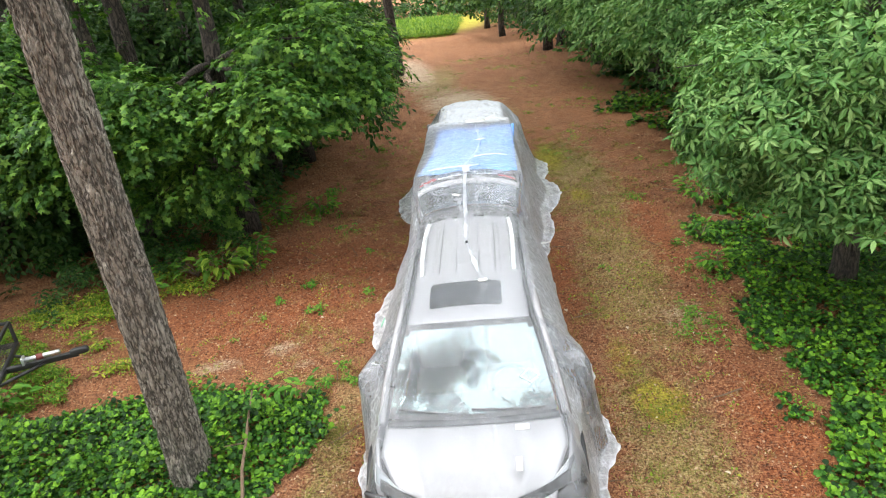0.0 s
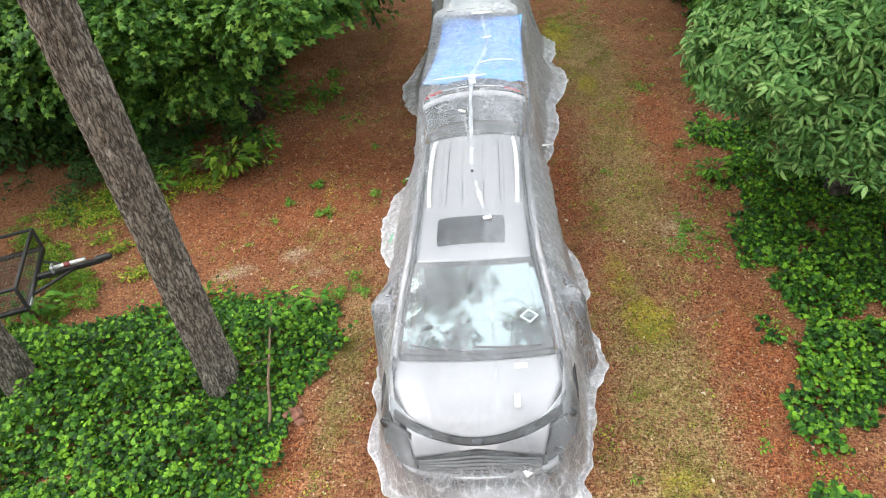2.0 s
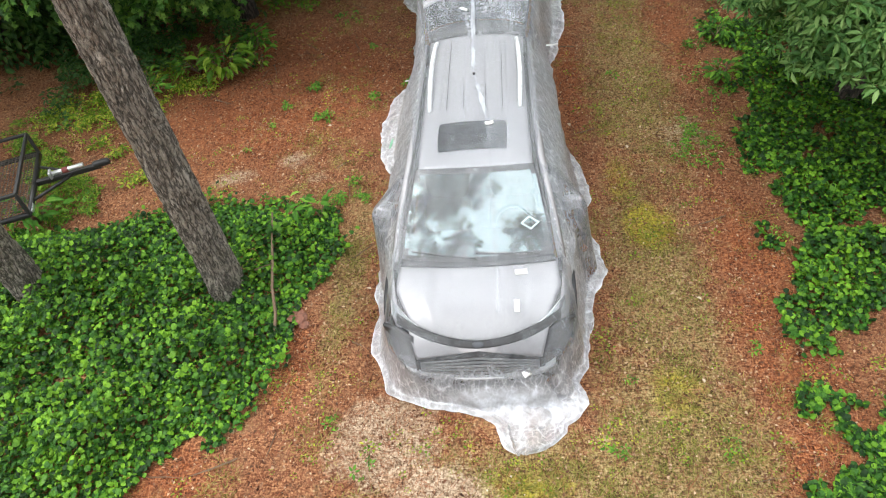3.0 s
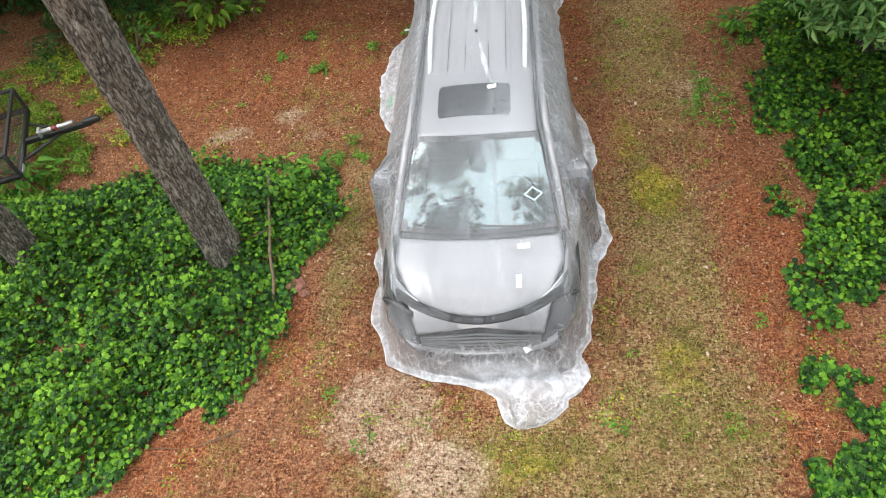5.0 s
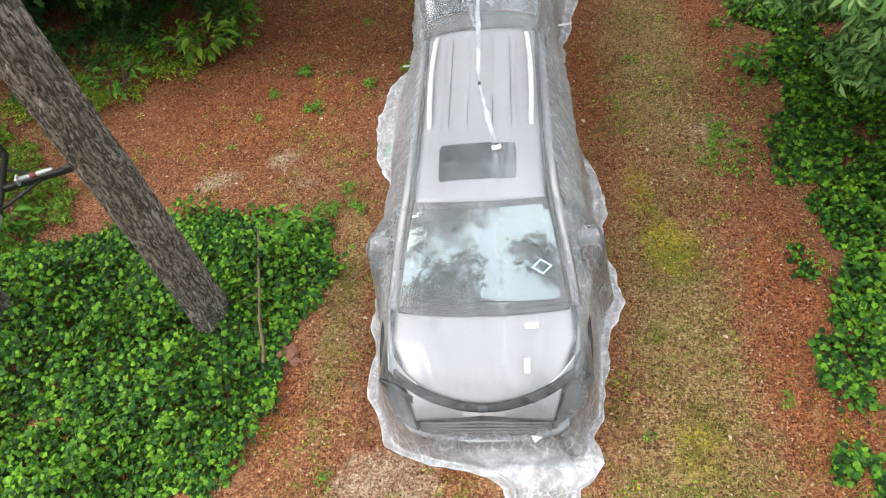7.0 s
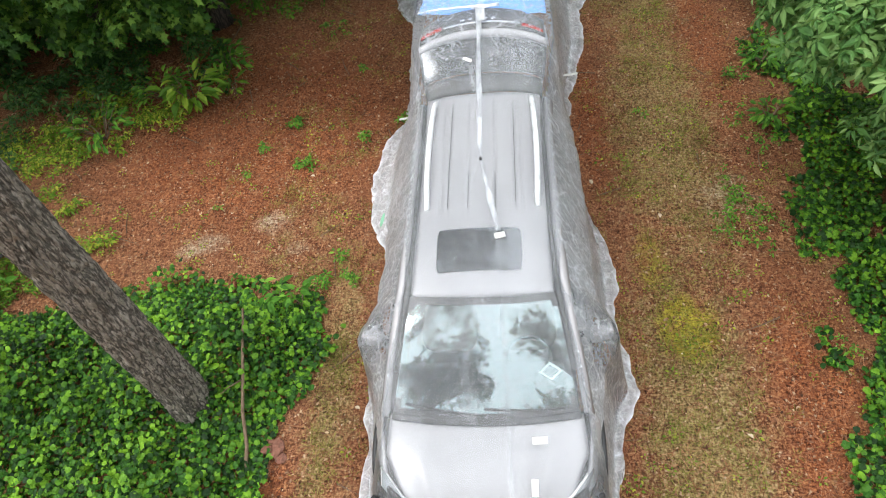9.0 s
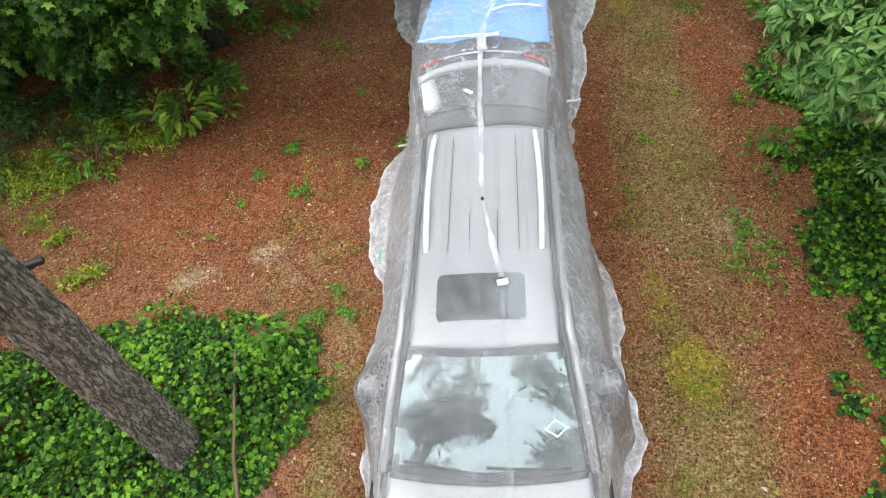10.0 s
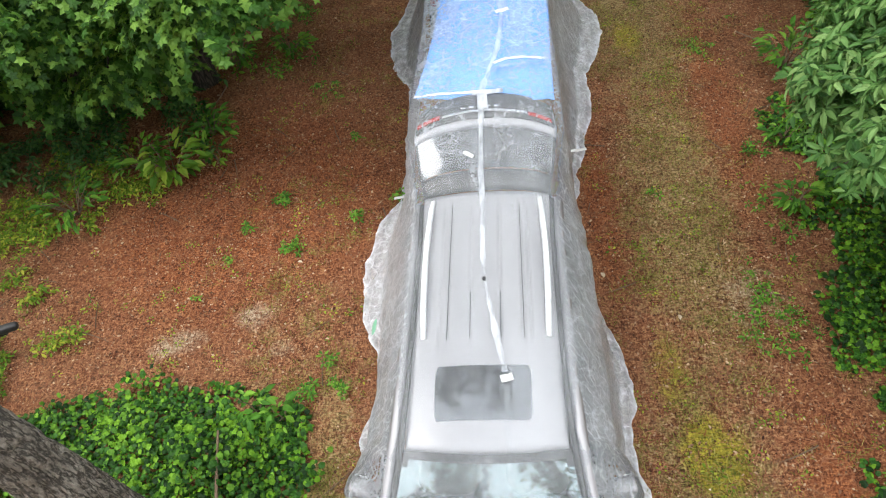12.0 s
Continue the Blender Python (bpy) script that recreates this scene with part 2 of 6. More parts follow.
WINDSHIELD = glass("windshield_glass", (0.62, 0.80, 0.80), 0.66, 0.004, 2.5, (0.76, 0.95, 0.98))
TINTED = glass("privacy_glass", (0.06, 0.07, 0.08), 0.3, 0.015, 1.5, (0.66, 0.78, 0.95))
REARGLASS = glass("dark_rear_glass", (0.05, 0.06, 0.07), 0.2, 0.10, 1.27, (0.58, 0.70, 0.90))
SLAT = plain("grey_plastic_slat", (0.20, 0.205, 0.215), 0.35, 0.0, 0.2, 12.0, 0.1)
LIP = plain("satin_silver_lip", (0.42, 0.43, 0.45), 0.4, 0.1, 0.1, 9.0)
STICKER = plain("pale_teal_sticker", (0.55, 0.72, 0.70), 0.5, 0.0, 0.1, 30.0)
EMBLEM = plain("dark_chrome", (0.06, 0.065, 0.075), 0.35, 0.3, 0.1, 9.0)
CLOTH = plain("beige_seat_cloth", (0.36, 0.27, 0.21), 0.9, 0.0, 0.25, 25.0, 0.3)
DASH = plain("dark_dashboard", (0.05, 0.05, 0.055), 0.6, 0.0, 0.25, 18.0, 0.3)
PAPER = plain("white_paper", (0.82, 0.82, 0.80), 0.7, 0.0, 0.04, 20.0)
TAPE = plain("white_tape", (0.70, 0.70, 0.69), 0.45, 0.0, 0.08, 30.0, 0.25)
GREENTAPE = plain("green_tape", (0.20, 0.48, 0.32), 0.5, 0.0, 0.2, 20.0, 0.2)
TARP = plain("light_blue_tarpaulin", (0.15, 0.39, 0.86), 0.5, 0.0, 0.14, 4.0, 0.35)
FILM = film("clear_polythene", 0.12, 0.27, 1.8, 0.6)
STEEL = plain("black_painted_steel", (0.03, 0.03, 0.03), 0.5, 0.3, 0.4, 12.0, 0.3)
MESHWIRE = plain("weathered_steel_mesh", (0.10, 0.085, 0.07), 0.7, 0.4, 0.4, 16.0, 0.3)
ZINC = plain("zinc_plate", (0.62, 0.63, 0.65), 0.35, 0.75, 0.15, 14.0)
RUST = plain("dark_red_steel", (0.16, 0.04, 0.035), 0.6, 0.2, 0.3, 12.0, 0.2)
PINE_BARK = bark("pine_bark", (0.12, 0.104, 0.085), (0.385, 0.34, 0.285))
DARK_BARK = bark("dark_bark", (0.04, 0.032, 0.026), (0.13, 0.10, 0.08), 0.8)
TWIG = plain("dead_branch", (0.14, 0.095, 0.06), 0.9, 0.0, 0.3, 20.0, 0.5)
IVY = leafy("ivy_leaf", (0.007, 0.028, 0.004), (0.030, 0.105, 0.010), (0.19, 0.38, 0.022), 0.14, 0.5, 0.5, 2.4, 0.29)
IVY_LIGHT = leafy("weed_leaf", (0.04, 0.11, 0.010), (0.12, 0.24, 0.022), (0.30, 0.40, 0.05), 0.35)
MAPLE = leafy("maple_leaf", (0.012, 0.042, 0.007), (0.046, 0.130, 0.018), (0.175, 0.32, 0.050), 0.30)
HICKORY = leafy("hickory_leaf", (0.032, 0.100, 0.024), (0.115, 0.25, 0.065), (0.27, 0.42, 0.15), 0.30, 0.36)
UNDER = leafy("undergrowth_leaf", (0.012, 0.040, 0.010), (0.040, 0.105, 0.024), (0.11, 0.20, 0.045), 0.28)
SAPLING = leafy("sapling_leaf", (0.03, 0.10, 0.012), (0.085, 0.23, 0.026), (0.22, 0.41, 0.05), 0.35)
GRASS = leafy("grass_blade", (0.07, 0.095, 0.014), (0.20, 0.215, 0.04), (0.42, 0.36, 0.14), 0.35, 0.7)
YELLOWING = leafy("yellowish_weed_leaf", (0.06, 0.14, 0.012), (0.17, 0.28, 0.024), (0.46, 0.46, 0.06), 0.35)
LITTER = leafy("fallen_leaf", (0.04, 0.016, 0.010), (0.19, 0.095, 0.055), (0.56, 0.41, 0.27), 0.1, 0.8)
NEEDLE = leafy("pine_needle", (0.035, 0.011, 0.006), (0.20, 0.068, 0.034), (0.46, 0.24, 0.135), 0.1, 0.8)
CHIP = leafy("pale_chip", (0.26, 0.19, 0.12), (0.46, 0.37, 0.26), (0.70, 0.61, 0.49), 0.0, 0.9)
GROUND = ground_material()

# ---------------------------------------------------------------- mesh tools
rng = np.random.default_rng(7)


def part(name, bm, mat, parent=None, label="", smooth=True):
    """Links a bmesh as one mesh object, under a thing or a part."""
    me = bpy.data.meshes.new(name)
    bm.normal_update()
    bm.to_mesh(me)
    bm.free()
    if smooth:
        for p in me.polygons:
            p.use_smooth = True
    me.materials.append(mat)
    ob = new(name, me)
    ob.parent = parent
    if label:
        tagged(ob, label)
    return ob


def thing(name, label, category, at=(0, 0, 0), turn=0.0, group="", kind=""):
    ob = new(name)
    ob.matrix_world = pose(*at, 0, 0, turn)
    return tagged(ob, label, category, group, kind)


def grid_bm(fn, nu, nv, thick=0.0):
    """A sheet from fn(u, v), both 0 to 1; thick: how deep its back lies below it, along z."""
    bm = bmesh.new()
    rows = [[bm.verts.new(fn(i / nu, j / nv)) for j in range(nv + 1)] for i in range(nu + 1)]
    for i in range(nu):
        for j in range(nv):
            bm.faces.new((rows[i][j], rows[i + 1][j], rows[i + 1][j + 1], rows[i][j + 1]))
    bm.normal_update()
    if thick:
        bmesh.ops.solidify(bm, geom=bm.faces[:], thickness=thick)
    return bm


def ring_bm(rings, closed=True, caps=True):
    """A skin over rings of points, one after another."""
    bm = bmesh.new()
    rows = [[bm.verts.new(p) for p in r] for r in rings]
    n = len(rows[0])
    for a, b in zip(rows, rows[1:]):
        for j in range(n if closed else n - 1):
            k = (j + 1) % n
            bm.faces.new((a[j], a[k], b[k], b[j]))
    if caps and closed:
        bm.faces.new(rows[0][::-1])
        bm.faces.new(rows[-1])
    bmesh.ops.recalc_face_normals(bm, faces=bm.faces[:])
    return bm


def tube_rings(points, radii, seg=10):
    pts = [Vector(p) for p in points]
    out = []
    for i, (p, r) in enumerate(zip(pts, radii)):
        d = (pts[min(i + 1, len(pts) - 1)] - pts[max(i - 1, 0)]).normalized()
        a = d.cross(Vector((0.31, 0.9, 0.2))).normalized()
        b = d.cross(a)
        out.append([p + float(r) * (math.cos(t) * a + math.sin(t) * b) for t in map(float, np.linspace(0, 2 * math.pi, seg, endpoint=False))])
    return out


def tube_bm(points, radii, seg=10):
    if isinstance(radii, (int, float)):
        radii = [radii] * len(points)
    return ring_bm(tube_rings(points, radii, seg))


def box_bm(sx, sy, sz, at=(0, 0, 0), bevel=0.0, turn=None):
    bm = bmesh.new()
    bmesh.ops.create_cube(bm, size=1.0)
    bmesh.ops.scale(bm, vec=(sx, sy, sz), verts=bm.verts)
    if bevel:
        bmesh.ops.bevel(bm, geom=bm.edges[:], offset=bevel, segments=2, affect="EDGES", profile=0.6)
    if turn:
        bmesh.ops.transform(bm, matrix=turn, verts=bm.verts)
    bmesh.ops.translate(bm, vec=at, verts=bm.verts)
    return bm


def blob_bm(sx, sy, sz, at=(0, 0, 0), power=0.75, turn=None, seg=16):
    """A rounded block (superellipsoid)."""
    f = lambda c: math.copysign(abs(c) ** power, c)
    rings = []
    for i in range(seg // 2 + 1):
        v = -math.pi / 2 + math.pi * max(0.02, min(0.98, i / (seg // 2)))
        rings.append([(sx / 2 * f(math.cos(v)) * f(math.cos(u)), sy / 2 * f(math.cos(v)) * f(math.sin(u)), sz / 2 * f(math.sin(v)))
                      for u in np.linspace(0, 2 * math.pi, seg, endpoint=False)])
    bm = ring_bm(rings)
    if turn:
        bmesh.ops.transform(bm, matrix=turn, verts=bm.verts)
    bmesh.ops.translate(bm, vec=at, verts=bm.verts)
    return bm


def lathe_bm(profile, seg=28, axis="x"):
    rings = []
    for x, r in profile:
        rings.append([(x, r * math.cos(t), r * math.sin(t)) for t in np.linspace(0, 2 * math.pi, seg, endpoint=False)])
    return ring_bm(rings)


def np_mesh(name, verts, faces, mat, smooth=True):
    """A mesh from arrays: verts n x 3, faces m x 3 or m x 4."""
    me = bpy.data.meshes.new(name)
    m, k = faces.shape
    me.vertices.add(len(verts))
    me.vertices.foreach_set("co", np.ascontiguousarray(verts, dtype=np.float32).ravel())
    me.loops.add(m * k)
    me.loops.foreach_set("vertex_index", np.ascontiguousarray(faces, dtype=np.int32).ravel())
    me.polygons.add(m)
    me.polygons.foreach_set("loop_start", np.arange(0, m * k, k, dtype=np.int32))
    me.polygons.foreach_set("use_smooth", np.full(m, smooth))
    me.update(calc_edges=True)
    me.materials.append(mat)
    return me


def lerp(x, xs, ys):
    return float(np.interp(x, xs, ys))


# ---------------------------------------------------------------- ground
def spot(x, y, cx, cy, rx, ry, turn=0.0):
    c, s = math.cos(turn), math.sin(turn)
    u, v = ((x - cx) * c + (y - cy) * s) / rx, (-(x - cx) * s + (y - cy) * c) / ry
    return np.clip(1.35 - np.sqrt(u * u + v * v), 0, 1)


def ground_masks(x, y):
    """How far grass, moss and bare sand have taken over from the pine straw; the last mask paints redder straw and
    shade.
    """
    grass = np.maximum.reduce([
        0.24 + 0.0 * x, spot(x, y, -2.3, 3.6, 1.0, 2.4) * 0.42, spot(x, y, 1.9, 1.2, 0.75, 3.0) * 0.85, spot(x, y, 2.2, 5.6, 0.85, 3.4) * 0.82, spot(x, y, 2.2, 10.0, 1.0, 4.0) * 0.8, spot(x, y, -1.6, 1.9, 0.32, 1.9) * 0.8,
        spot(x, y, 0.6, -1.0, 2.2, 0.95) * 0.9, spot(x, y, 1.8, -0.4, 0.9, 1.4), spot(x, y, 0.2, 17.0, 1.4, 3.0) * 0.8,
        spot(x, y, -1.6, 24, 1.2, 5) * 0.8])
    moss = np.maximum.reduce([spot(x, y, 1.95, 2.45, 0.36, 0.48), spot(x, y, 1.7, 3.3, 0.25, 0.7) * 0.6, spot(x, y, 2.05, 9.15, 0.3, 0.7) * 0.7, spot(x, y, 1.85, 0.2, 0.4, 0.6) * 0.55, spot(x, y, 1.7, 12.0, 0.5, 1.6) * 0.7,
                              spot(x, y, 0.3, -0.75, 0.7, 0.35) * 0.6, spot(x, y, -3.5, 50, 6, 10)])
    sand = np.maximum.reduce([spot(x, y, -0.95, -0.30, 0.66, 0.58) * 0.95, spot(x, y, -0.4, -0.85, 0.6, 0.4) * 0.95, spot(x, y, -3.56, 3.80, 0.42, 0.25, 0.4) * 0.72,
                              spot(x, y, -2.72, 4.15, 0.36, 0.26) * 0.72, spot(x, y, -2.3, 3.7, 0.3, 0.2) * 0.5, spot(x, y, -0.6, 19.5, 1.7, 3.6, 0.2) * 0.75, spot(x, y, -2.8, 27, 1.2, 7, 0.15) * 0.7,
                              spot(x, y, 2.7, 4.2, 0.5, 0.6) * 0.5])
    # the narrow spot at x 1.3 paints the shade the car casts
    red_straw_shade = np.maximum.reduce([spot(x, y, -3.4, 6.0, 2.6, 2.3), spot(x, y, 1.3, 5.7, 0.26, 1.6), spot(x, y, 3.0, 1.2, 0.6, 2.4) * 0.9, spot(x, y, 3.1, -1.0, 0.7, 1.6), spot(x, y, 3.0, 7.5, 0.5, 2.6) * 0.7,
                              spot(x, y, -3.1, -0.7, 0.7, 0.5), spot(x, y, -2.05, 0.6, 0.28, 0.8) * 0.8])
    return grass, moss, sand, red_straw_shade


def ground_height(x, y):
    base = 0.02 * np.sin(x * 1.7 + 0.4) * np.sin(y * 1.3) + 0.012 * np.sin(x * 4.3 + y * 3.1) + 0.008 * np.sin(x * 9.1 - y * 7.7)
    return base - 0.015


def ground():
    near_x, near_y = np.arange(-8.5, 6.01, 0.085), np.arange(-3.0, 15.01, 0.085)
    xs = np.concatenate([[-3000, -600, -150, -70, -40, -25, -17, -12], near_x, [8, 11, 16, 25, 40, 70, 150, 600, 3000]])
    ys = np.concatenate([[-3000, -600, -150, -60, -25, -12, -6], near_y, np.arange(16, 66, 1.5), [75, 100, 160, 600, 3000]])
    X, Y = np.meshgrid(xs, ys, indexing="ij")
    Z = ground_height(X, Y)
    nx, ny = len(xs), len(ys)
    idx = np.arange(nx * ny).reshape(nx, ny)
    f = np.stack([idx[:-1, :-1], idx[1:, :-1], idx[1:, 1:], idx[:-1, 1:]], -1).reshape(-1, 4)
    me = np_mesh("ground", np.stack([X, Y, Z], -1).reshape(-1, 3), f, GROUND)
    for key, val in zip(("grass", "moss", "sand", "red_straw_shade"), ground_masks(X.ravel(), Y.ravel())):
        a = me.attributes.new(key, "FLOAT", "POINT")
        a.data.foreach_set("value", val.astype(np.float32))
    tagged(new("ground", me), "forest clearing floor of reddish pine straw with thin grass", "ground", kind="structure")


ground()


# ---------------------------------------------------------------- the cars
ROOF_Y, ROOF_Z = [1.70, 1.85, 2.1, 2.5, 3.0, 3.6, 4.2], [1.50, 1.535, 1.575, 1.612, 1.632, 1.630, 1.60]
HOOD_Y, HOOD_Z = [0.18, 0.30, 0.5, 0.75, 1.0, 1.1], [0.80, 0.86, 0.92, 0.975, 1.02, 1.035]


def roof_z(x, y):
    return soft_curve(y, ROOF_Y, ROOF_Z) - 0.075 * (x / 0.6) ** 2 * abs(x / 0.6) ** 0.6


def soft_curve(y, ys, zs):
    i = int(np.clip(np.searchsorted(ys, y) - 1, 0, len(ys) - 2))
    h = ys[i + 1] - ys[i]
    t = (y - ys[i]) / h
    m = [(zs[min(k + 1, len(zs) - 1)] - zs[max(k - 1, 0)]) / (ys[min(k + 1, len(ys) - 1)] - ys[max(k - 1, 0)]) for k in (i, i + 1)]
    return ((2 * t ** 3 - 3 * t * t + 1) * zs[i] + (t ** 3 - 2 * t * t + t) * h * m[0] + (3 * t * t - 2 * t ** 3) * zs[i + 1] + (t ** 3 - t * t) * h * m[1])


def nose_y(x):
    """The plan of the bumper: how far back the front lies at x."""
    return 0.02 + 0.065 * (abs(x) / 0.6) ** 2 + 0.45 * max(0, (abs(x) - 0.55) / 0.37) ** 2.4


def hood_front(x):
    return 0.17 + 0.19 * (abs(x) / 0.63) ** 2.0


def sheet(fn, nu, nv, mid=(0, 2.4, 0.9)):
    """A pane without a back, facing away from the car's middle."""
    bm = grid_bm(fn, nu, nv)
    c = Vector(mid)
    if sum(f.normal.dot(f.calc_center_median() - c) for f in bm.faces) < 0:
        bmesh.ops.reverse_faces(bm, faces=bm.faces[:])
    return bm


def mirrored(fn):
    for side in (-1, 1):
        fn(side)


def suv(name, label):
    car = thing(name, label, "car", group="parked cars")

    # hood, with two soft ridges
    def hood(u, v):
        w = 2 * u - 1
        y = hood_front(w * 0.63) * (1 - v) + (1.0 - 0.07 * (1 - w * w)) * v
        x = w * (0.63 + 0.15 * min(1, v * 1.9) - 0.03 * max(0, v - 0.6))
        z = soft_curve(y, HOOD_Y, HOOD_Z) - 0.055 * w * w + 0.028 * math.exp(-((abs(w) - 0.62) / 0.13) ** 2) * math.sin(math.pi * min(1, v + 0.15)) - 0.02 * (abs(w) > 0.97)
        return (x, y, z - 0.05 * (1 - v) ** 6)
    hd = part("hood", grid_bm(hood, 44, 30, 0.012), PAINT, car)

    # side panels from sill to belt line, wheel arches cut by their plan of heights
    def side(s):
        def fn(u, v):
            y = 0.42 + 4.13 * u
            low = 0.24
            for wy in (0.92, 3.58):
                d = abs(y - wy)
                if d < 0.39:
                    low = max(low, math.sqrt(max(0, 0.39 ** 2 - d * d)) + 0.34)
            belt = lerp(y, [0.42, 0.6, 1.05, 2.0, 3.4, 4.55], [0.80, 0.90, 0.985, 1.03, 1.08, 1.10])
            low = min(low, belt - 0.08)
            z = low + (belt - low) * v
            h = (z - 0.24) / 0.8
            x = 0.86 + 0.055 * math.sin(math.pi * min(1, max(0, h)) ** 0.9) - 0.07 * max(0, h - 0.75) / 0.25 * lerp(y, [0.5, 1.2], [1.6, 0.6])
            x -= lerp(y, [0.42, 0.62, 0.9, 3.9, 4.3, 4.55], [0.16, 0.06, 0, 0, 0.04, 0.14])
            return (s * x, y, z)
        bm = grid_bm(fn, 84, 12)
        bmesh.ops.solidify(bm, geom=bm.faces[:], thickness=0.02 * s)
        part("side_panel", bm, PAINT, car)
        # dark lower cladding and arches
        for wy in (0.92, 3.58):
            arc = []
            for a in np.linspace(-0.1, math.pi + 0.1, 20):
                arc.append([(s * xx, wy + r * math.cos(a), 0.34 + r * math.sin(a)) for xx, r in ((0.86, 0.36), (0.935, 0.365), (0.935, 0.42), (0.90, 0.43))])
            part("arch_trim", ring_bm(arc), BLACK, car, "black plastic wheel arch trim")
        part("sill", box_bm(0.08, 1.95, 0.14, (s * 0.87, 2.25, 0.27), 0.02), BLACK, car, "black plastic sill")
        # side glass, front door, rear door, quarter
        for nm, a, b in (("front_door_window", 1.22, 2.30), ("rear_door_window", 2.36, 3.28), ("quarter_window", 3.34, 3.95)):
            def pane(u, v, a=a, b=b):
                y = a + (b - a) * u
                zb = lerp(y, [1.05, 2.0, 3.4, 4.0], [0.995, 1.035, 1.085, 1.12])
                zt = lerp(y, [1.05, 1.5, 1.9, 2.5, 3.4, 4.0], [1.03, 1.27, 1.46, 1.525, 1.53, 1.47])
                z = zb + (zt - zb) * v
                return (s * (0.85 - 0.24 * (z - 1.0) / 0.53), y, z)
            part(nm, sheet(pane, 12, 8), TINTED, car)
        # frame over the doors: front pillar, roof side, rear pillar
        line = [(0.775, 0.98, 1.02), (0.735, 1.25, 1.19), (0.675, 1.6, 1.40), (0.635, 1.9, 1.515), (0.615, 2.3, 1.56), (0.61, 3.0, 1.585), (0.61, 3.7, 1.57), (0.63, 4.15, 1.53)]
        part("roof_side_frame", ring_bm([[(s * (x + dx), y, z + dz) for dx, dz in ((-0.012, -0.004), (0.020, 0.004), (0.052, -0.012), (0.075, -0.050), (0.0, -0.06))] for x, y, z in line]), PAINT, car)
        part("drip_channel", ring_bm([[(s * (x - 0.032 + dx), y, z + 0.006 + dz) for dx, dz in ((-0.020, -0.016), (-0.020, 0.006), (0.020, 0.004), (0.020, -0.02))] for x, y, z in line[1:]]), BLACK, car, "black rubber roof channel")
        part("centre_pillar", ring_bm([[(s * (0.855 - 0.24 * (z - 1.0) / 0.53), y, z) for y in (2.29, 2.37)] + [(s * (0.82 - 0.24 * (z - 1.0) / 0.53), y, z) for y in (2.37, 2.29)] for z in (0.98, 1.25, 1.53)]), BLACK, car, "black centre pillar")
        part("rear_pillar", ring_bm([[(s * 0.865, y0, 1.08), (s * 0.83, y0 + 0.0, 1.08), (s * 0.80, y0 + 0.5, 1.08), (s * 0.84, y0 + 0.5, 1.08)] if k == 0 else
                                     [(s * 0.655, y0, 1.54), (s * 0.61, y0, 1.54), (s * 0.60, y0 + 0.2, 1.54), (s * 0.645, y0 + 0.2, 1.54)] for k, y0 in ((0, 3.97), (1, 3.97))]), PAINT, car)
        # roof rail, raised on two feet
        rail = [(s * (0.485 + 0.02 * math.sin(math.pi * t)), 2.64 + 1.52 * t, roof_z(0.5, 2.64 + 1.52 * t) + 0.055 * min(1, 9 * t, 9 * (1 - t)) + 0.004) for t in np.linspace(0, 1, 18)]
        part("roof_rail", ring_bm([[(x + dx, y, z + dz) for dx, dz in ((-0.026, -0.014), (-0.020, 0.012), (0.0, 0.018), (0.020, 0.012), (0.026, -0.014))] for x, y, z in rail]), RAIL, car, "silver roof rail")
        # mirror
        mir = new("door_mirror")
        mir.parent = car
        part("mirror_housing", blob_bm(0.21, 0.12, 0.15, (s * 0.955, 1.66, 1.06), 0.5, Matrix.Rotation(s * 0.25, 4, "Z")), PAINT, mir)
        part("mirror_glass", blob_bm(0.17, 0.012, 0.115, (s * 0.955, 1.735, 1.07), 0.5, Matrix.Rotation(s * 0.25, 4, "Z")), CHROME, mir, "mirror glass")
        part("mirror_foot", box_bm(0.14, 0.07, 0.05, (s * 0.84, 1.63, 1.02), 0.015), BLACK, mir, "black mirror foot")
        tagged(mir, "silver door mirror")
        # lamps, wrapped round the corners of the nose
        def lamp(u, v):
            x = 0.40 + 0.41 * u
            y = hood_front(x) - 0.082 + 0.02 * u + (0.040 + 0.085 * u) * v
            return (s * x, y + 0.12 * max(0, u - 0.6), 0.772 + 0.035 * u + (0.03 + 0.05 * u) * v)
        part("headlight", sheet(lamp, 16, 5), LAMP, car, "clear headlight lens")
        part("headlight_bowl", grid_bm(lambda u, v: Vector(lamp(u, v)) + Vector((0, 0.02, -0.02)), 12, 4, 0.02), RAIL, car, "silver headlight reflector")
        # dark corner of the bumper with its fog lamp
        def corner(u, v):
            x = 0.56 + 0.325 * u
            lo, hi = nose_y(x), hood_front(min(x, 0.72)) - 0.06 + 0.35 * max(0, x - 0.72)
            return (s * (x + 0.03 * v * (1 - u)), lo + (hi - lo) * v ** 1.2, 0.43 + 0.33 * v + 0.02 * u)
        part("bumper_corner", grid_bm(corner, 12, 8, 0.03), BLACK, car, "black plastic bumper corner")
        part("fog_lamp", blob_bm(0.12, 0.05, 0.08, (s * 0.70, nose_y(0.70) + 0.03, 0.55), 0.9), LAMP, car, "round fog lamp")
        # wheels
        for wy in (0.92, 3.58):
            wh = new("wheel")
            wh.parent = car
            wh.matrix_local = pose(s * 0.80, wy, 0.345, 0, 0, 0 if s > 0 else 180)
            part("tyre", lathe_bm([(-0.11, 0.235), (-0.115, 0.30), (-0.085, 0.34), (0.0, 0.345), (0.085, 0.34), (0.115, 0.30), (0.11, 0.235)]), RUBBER, wh)
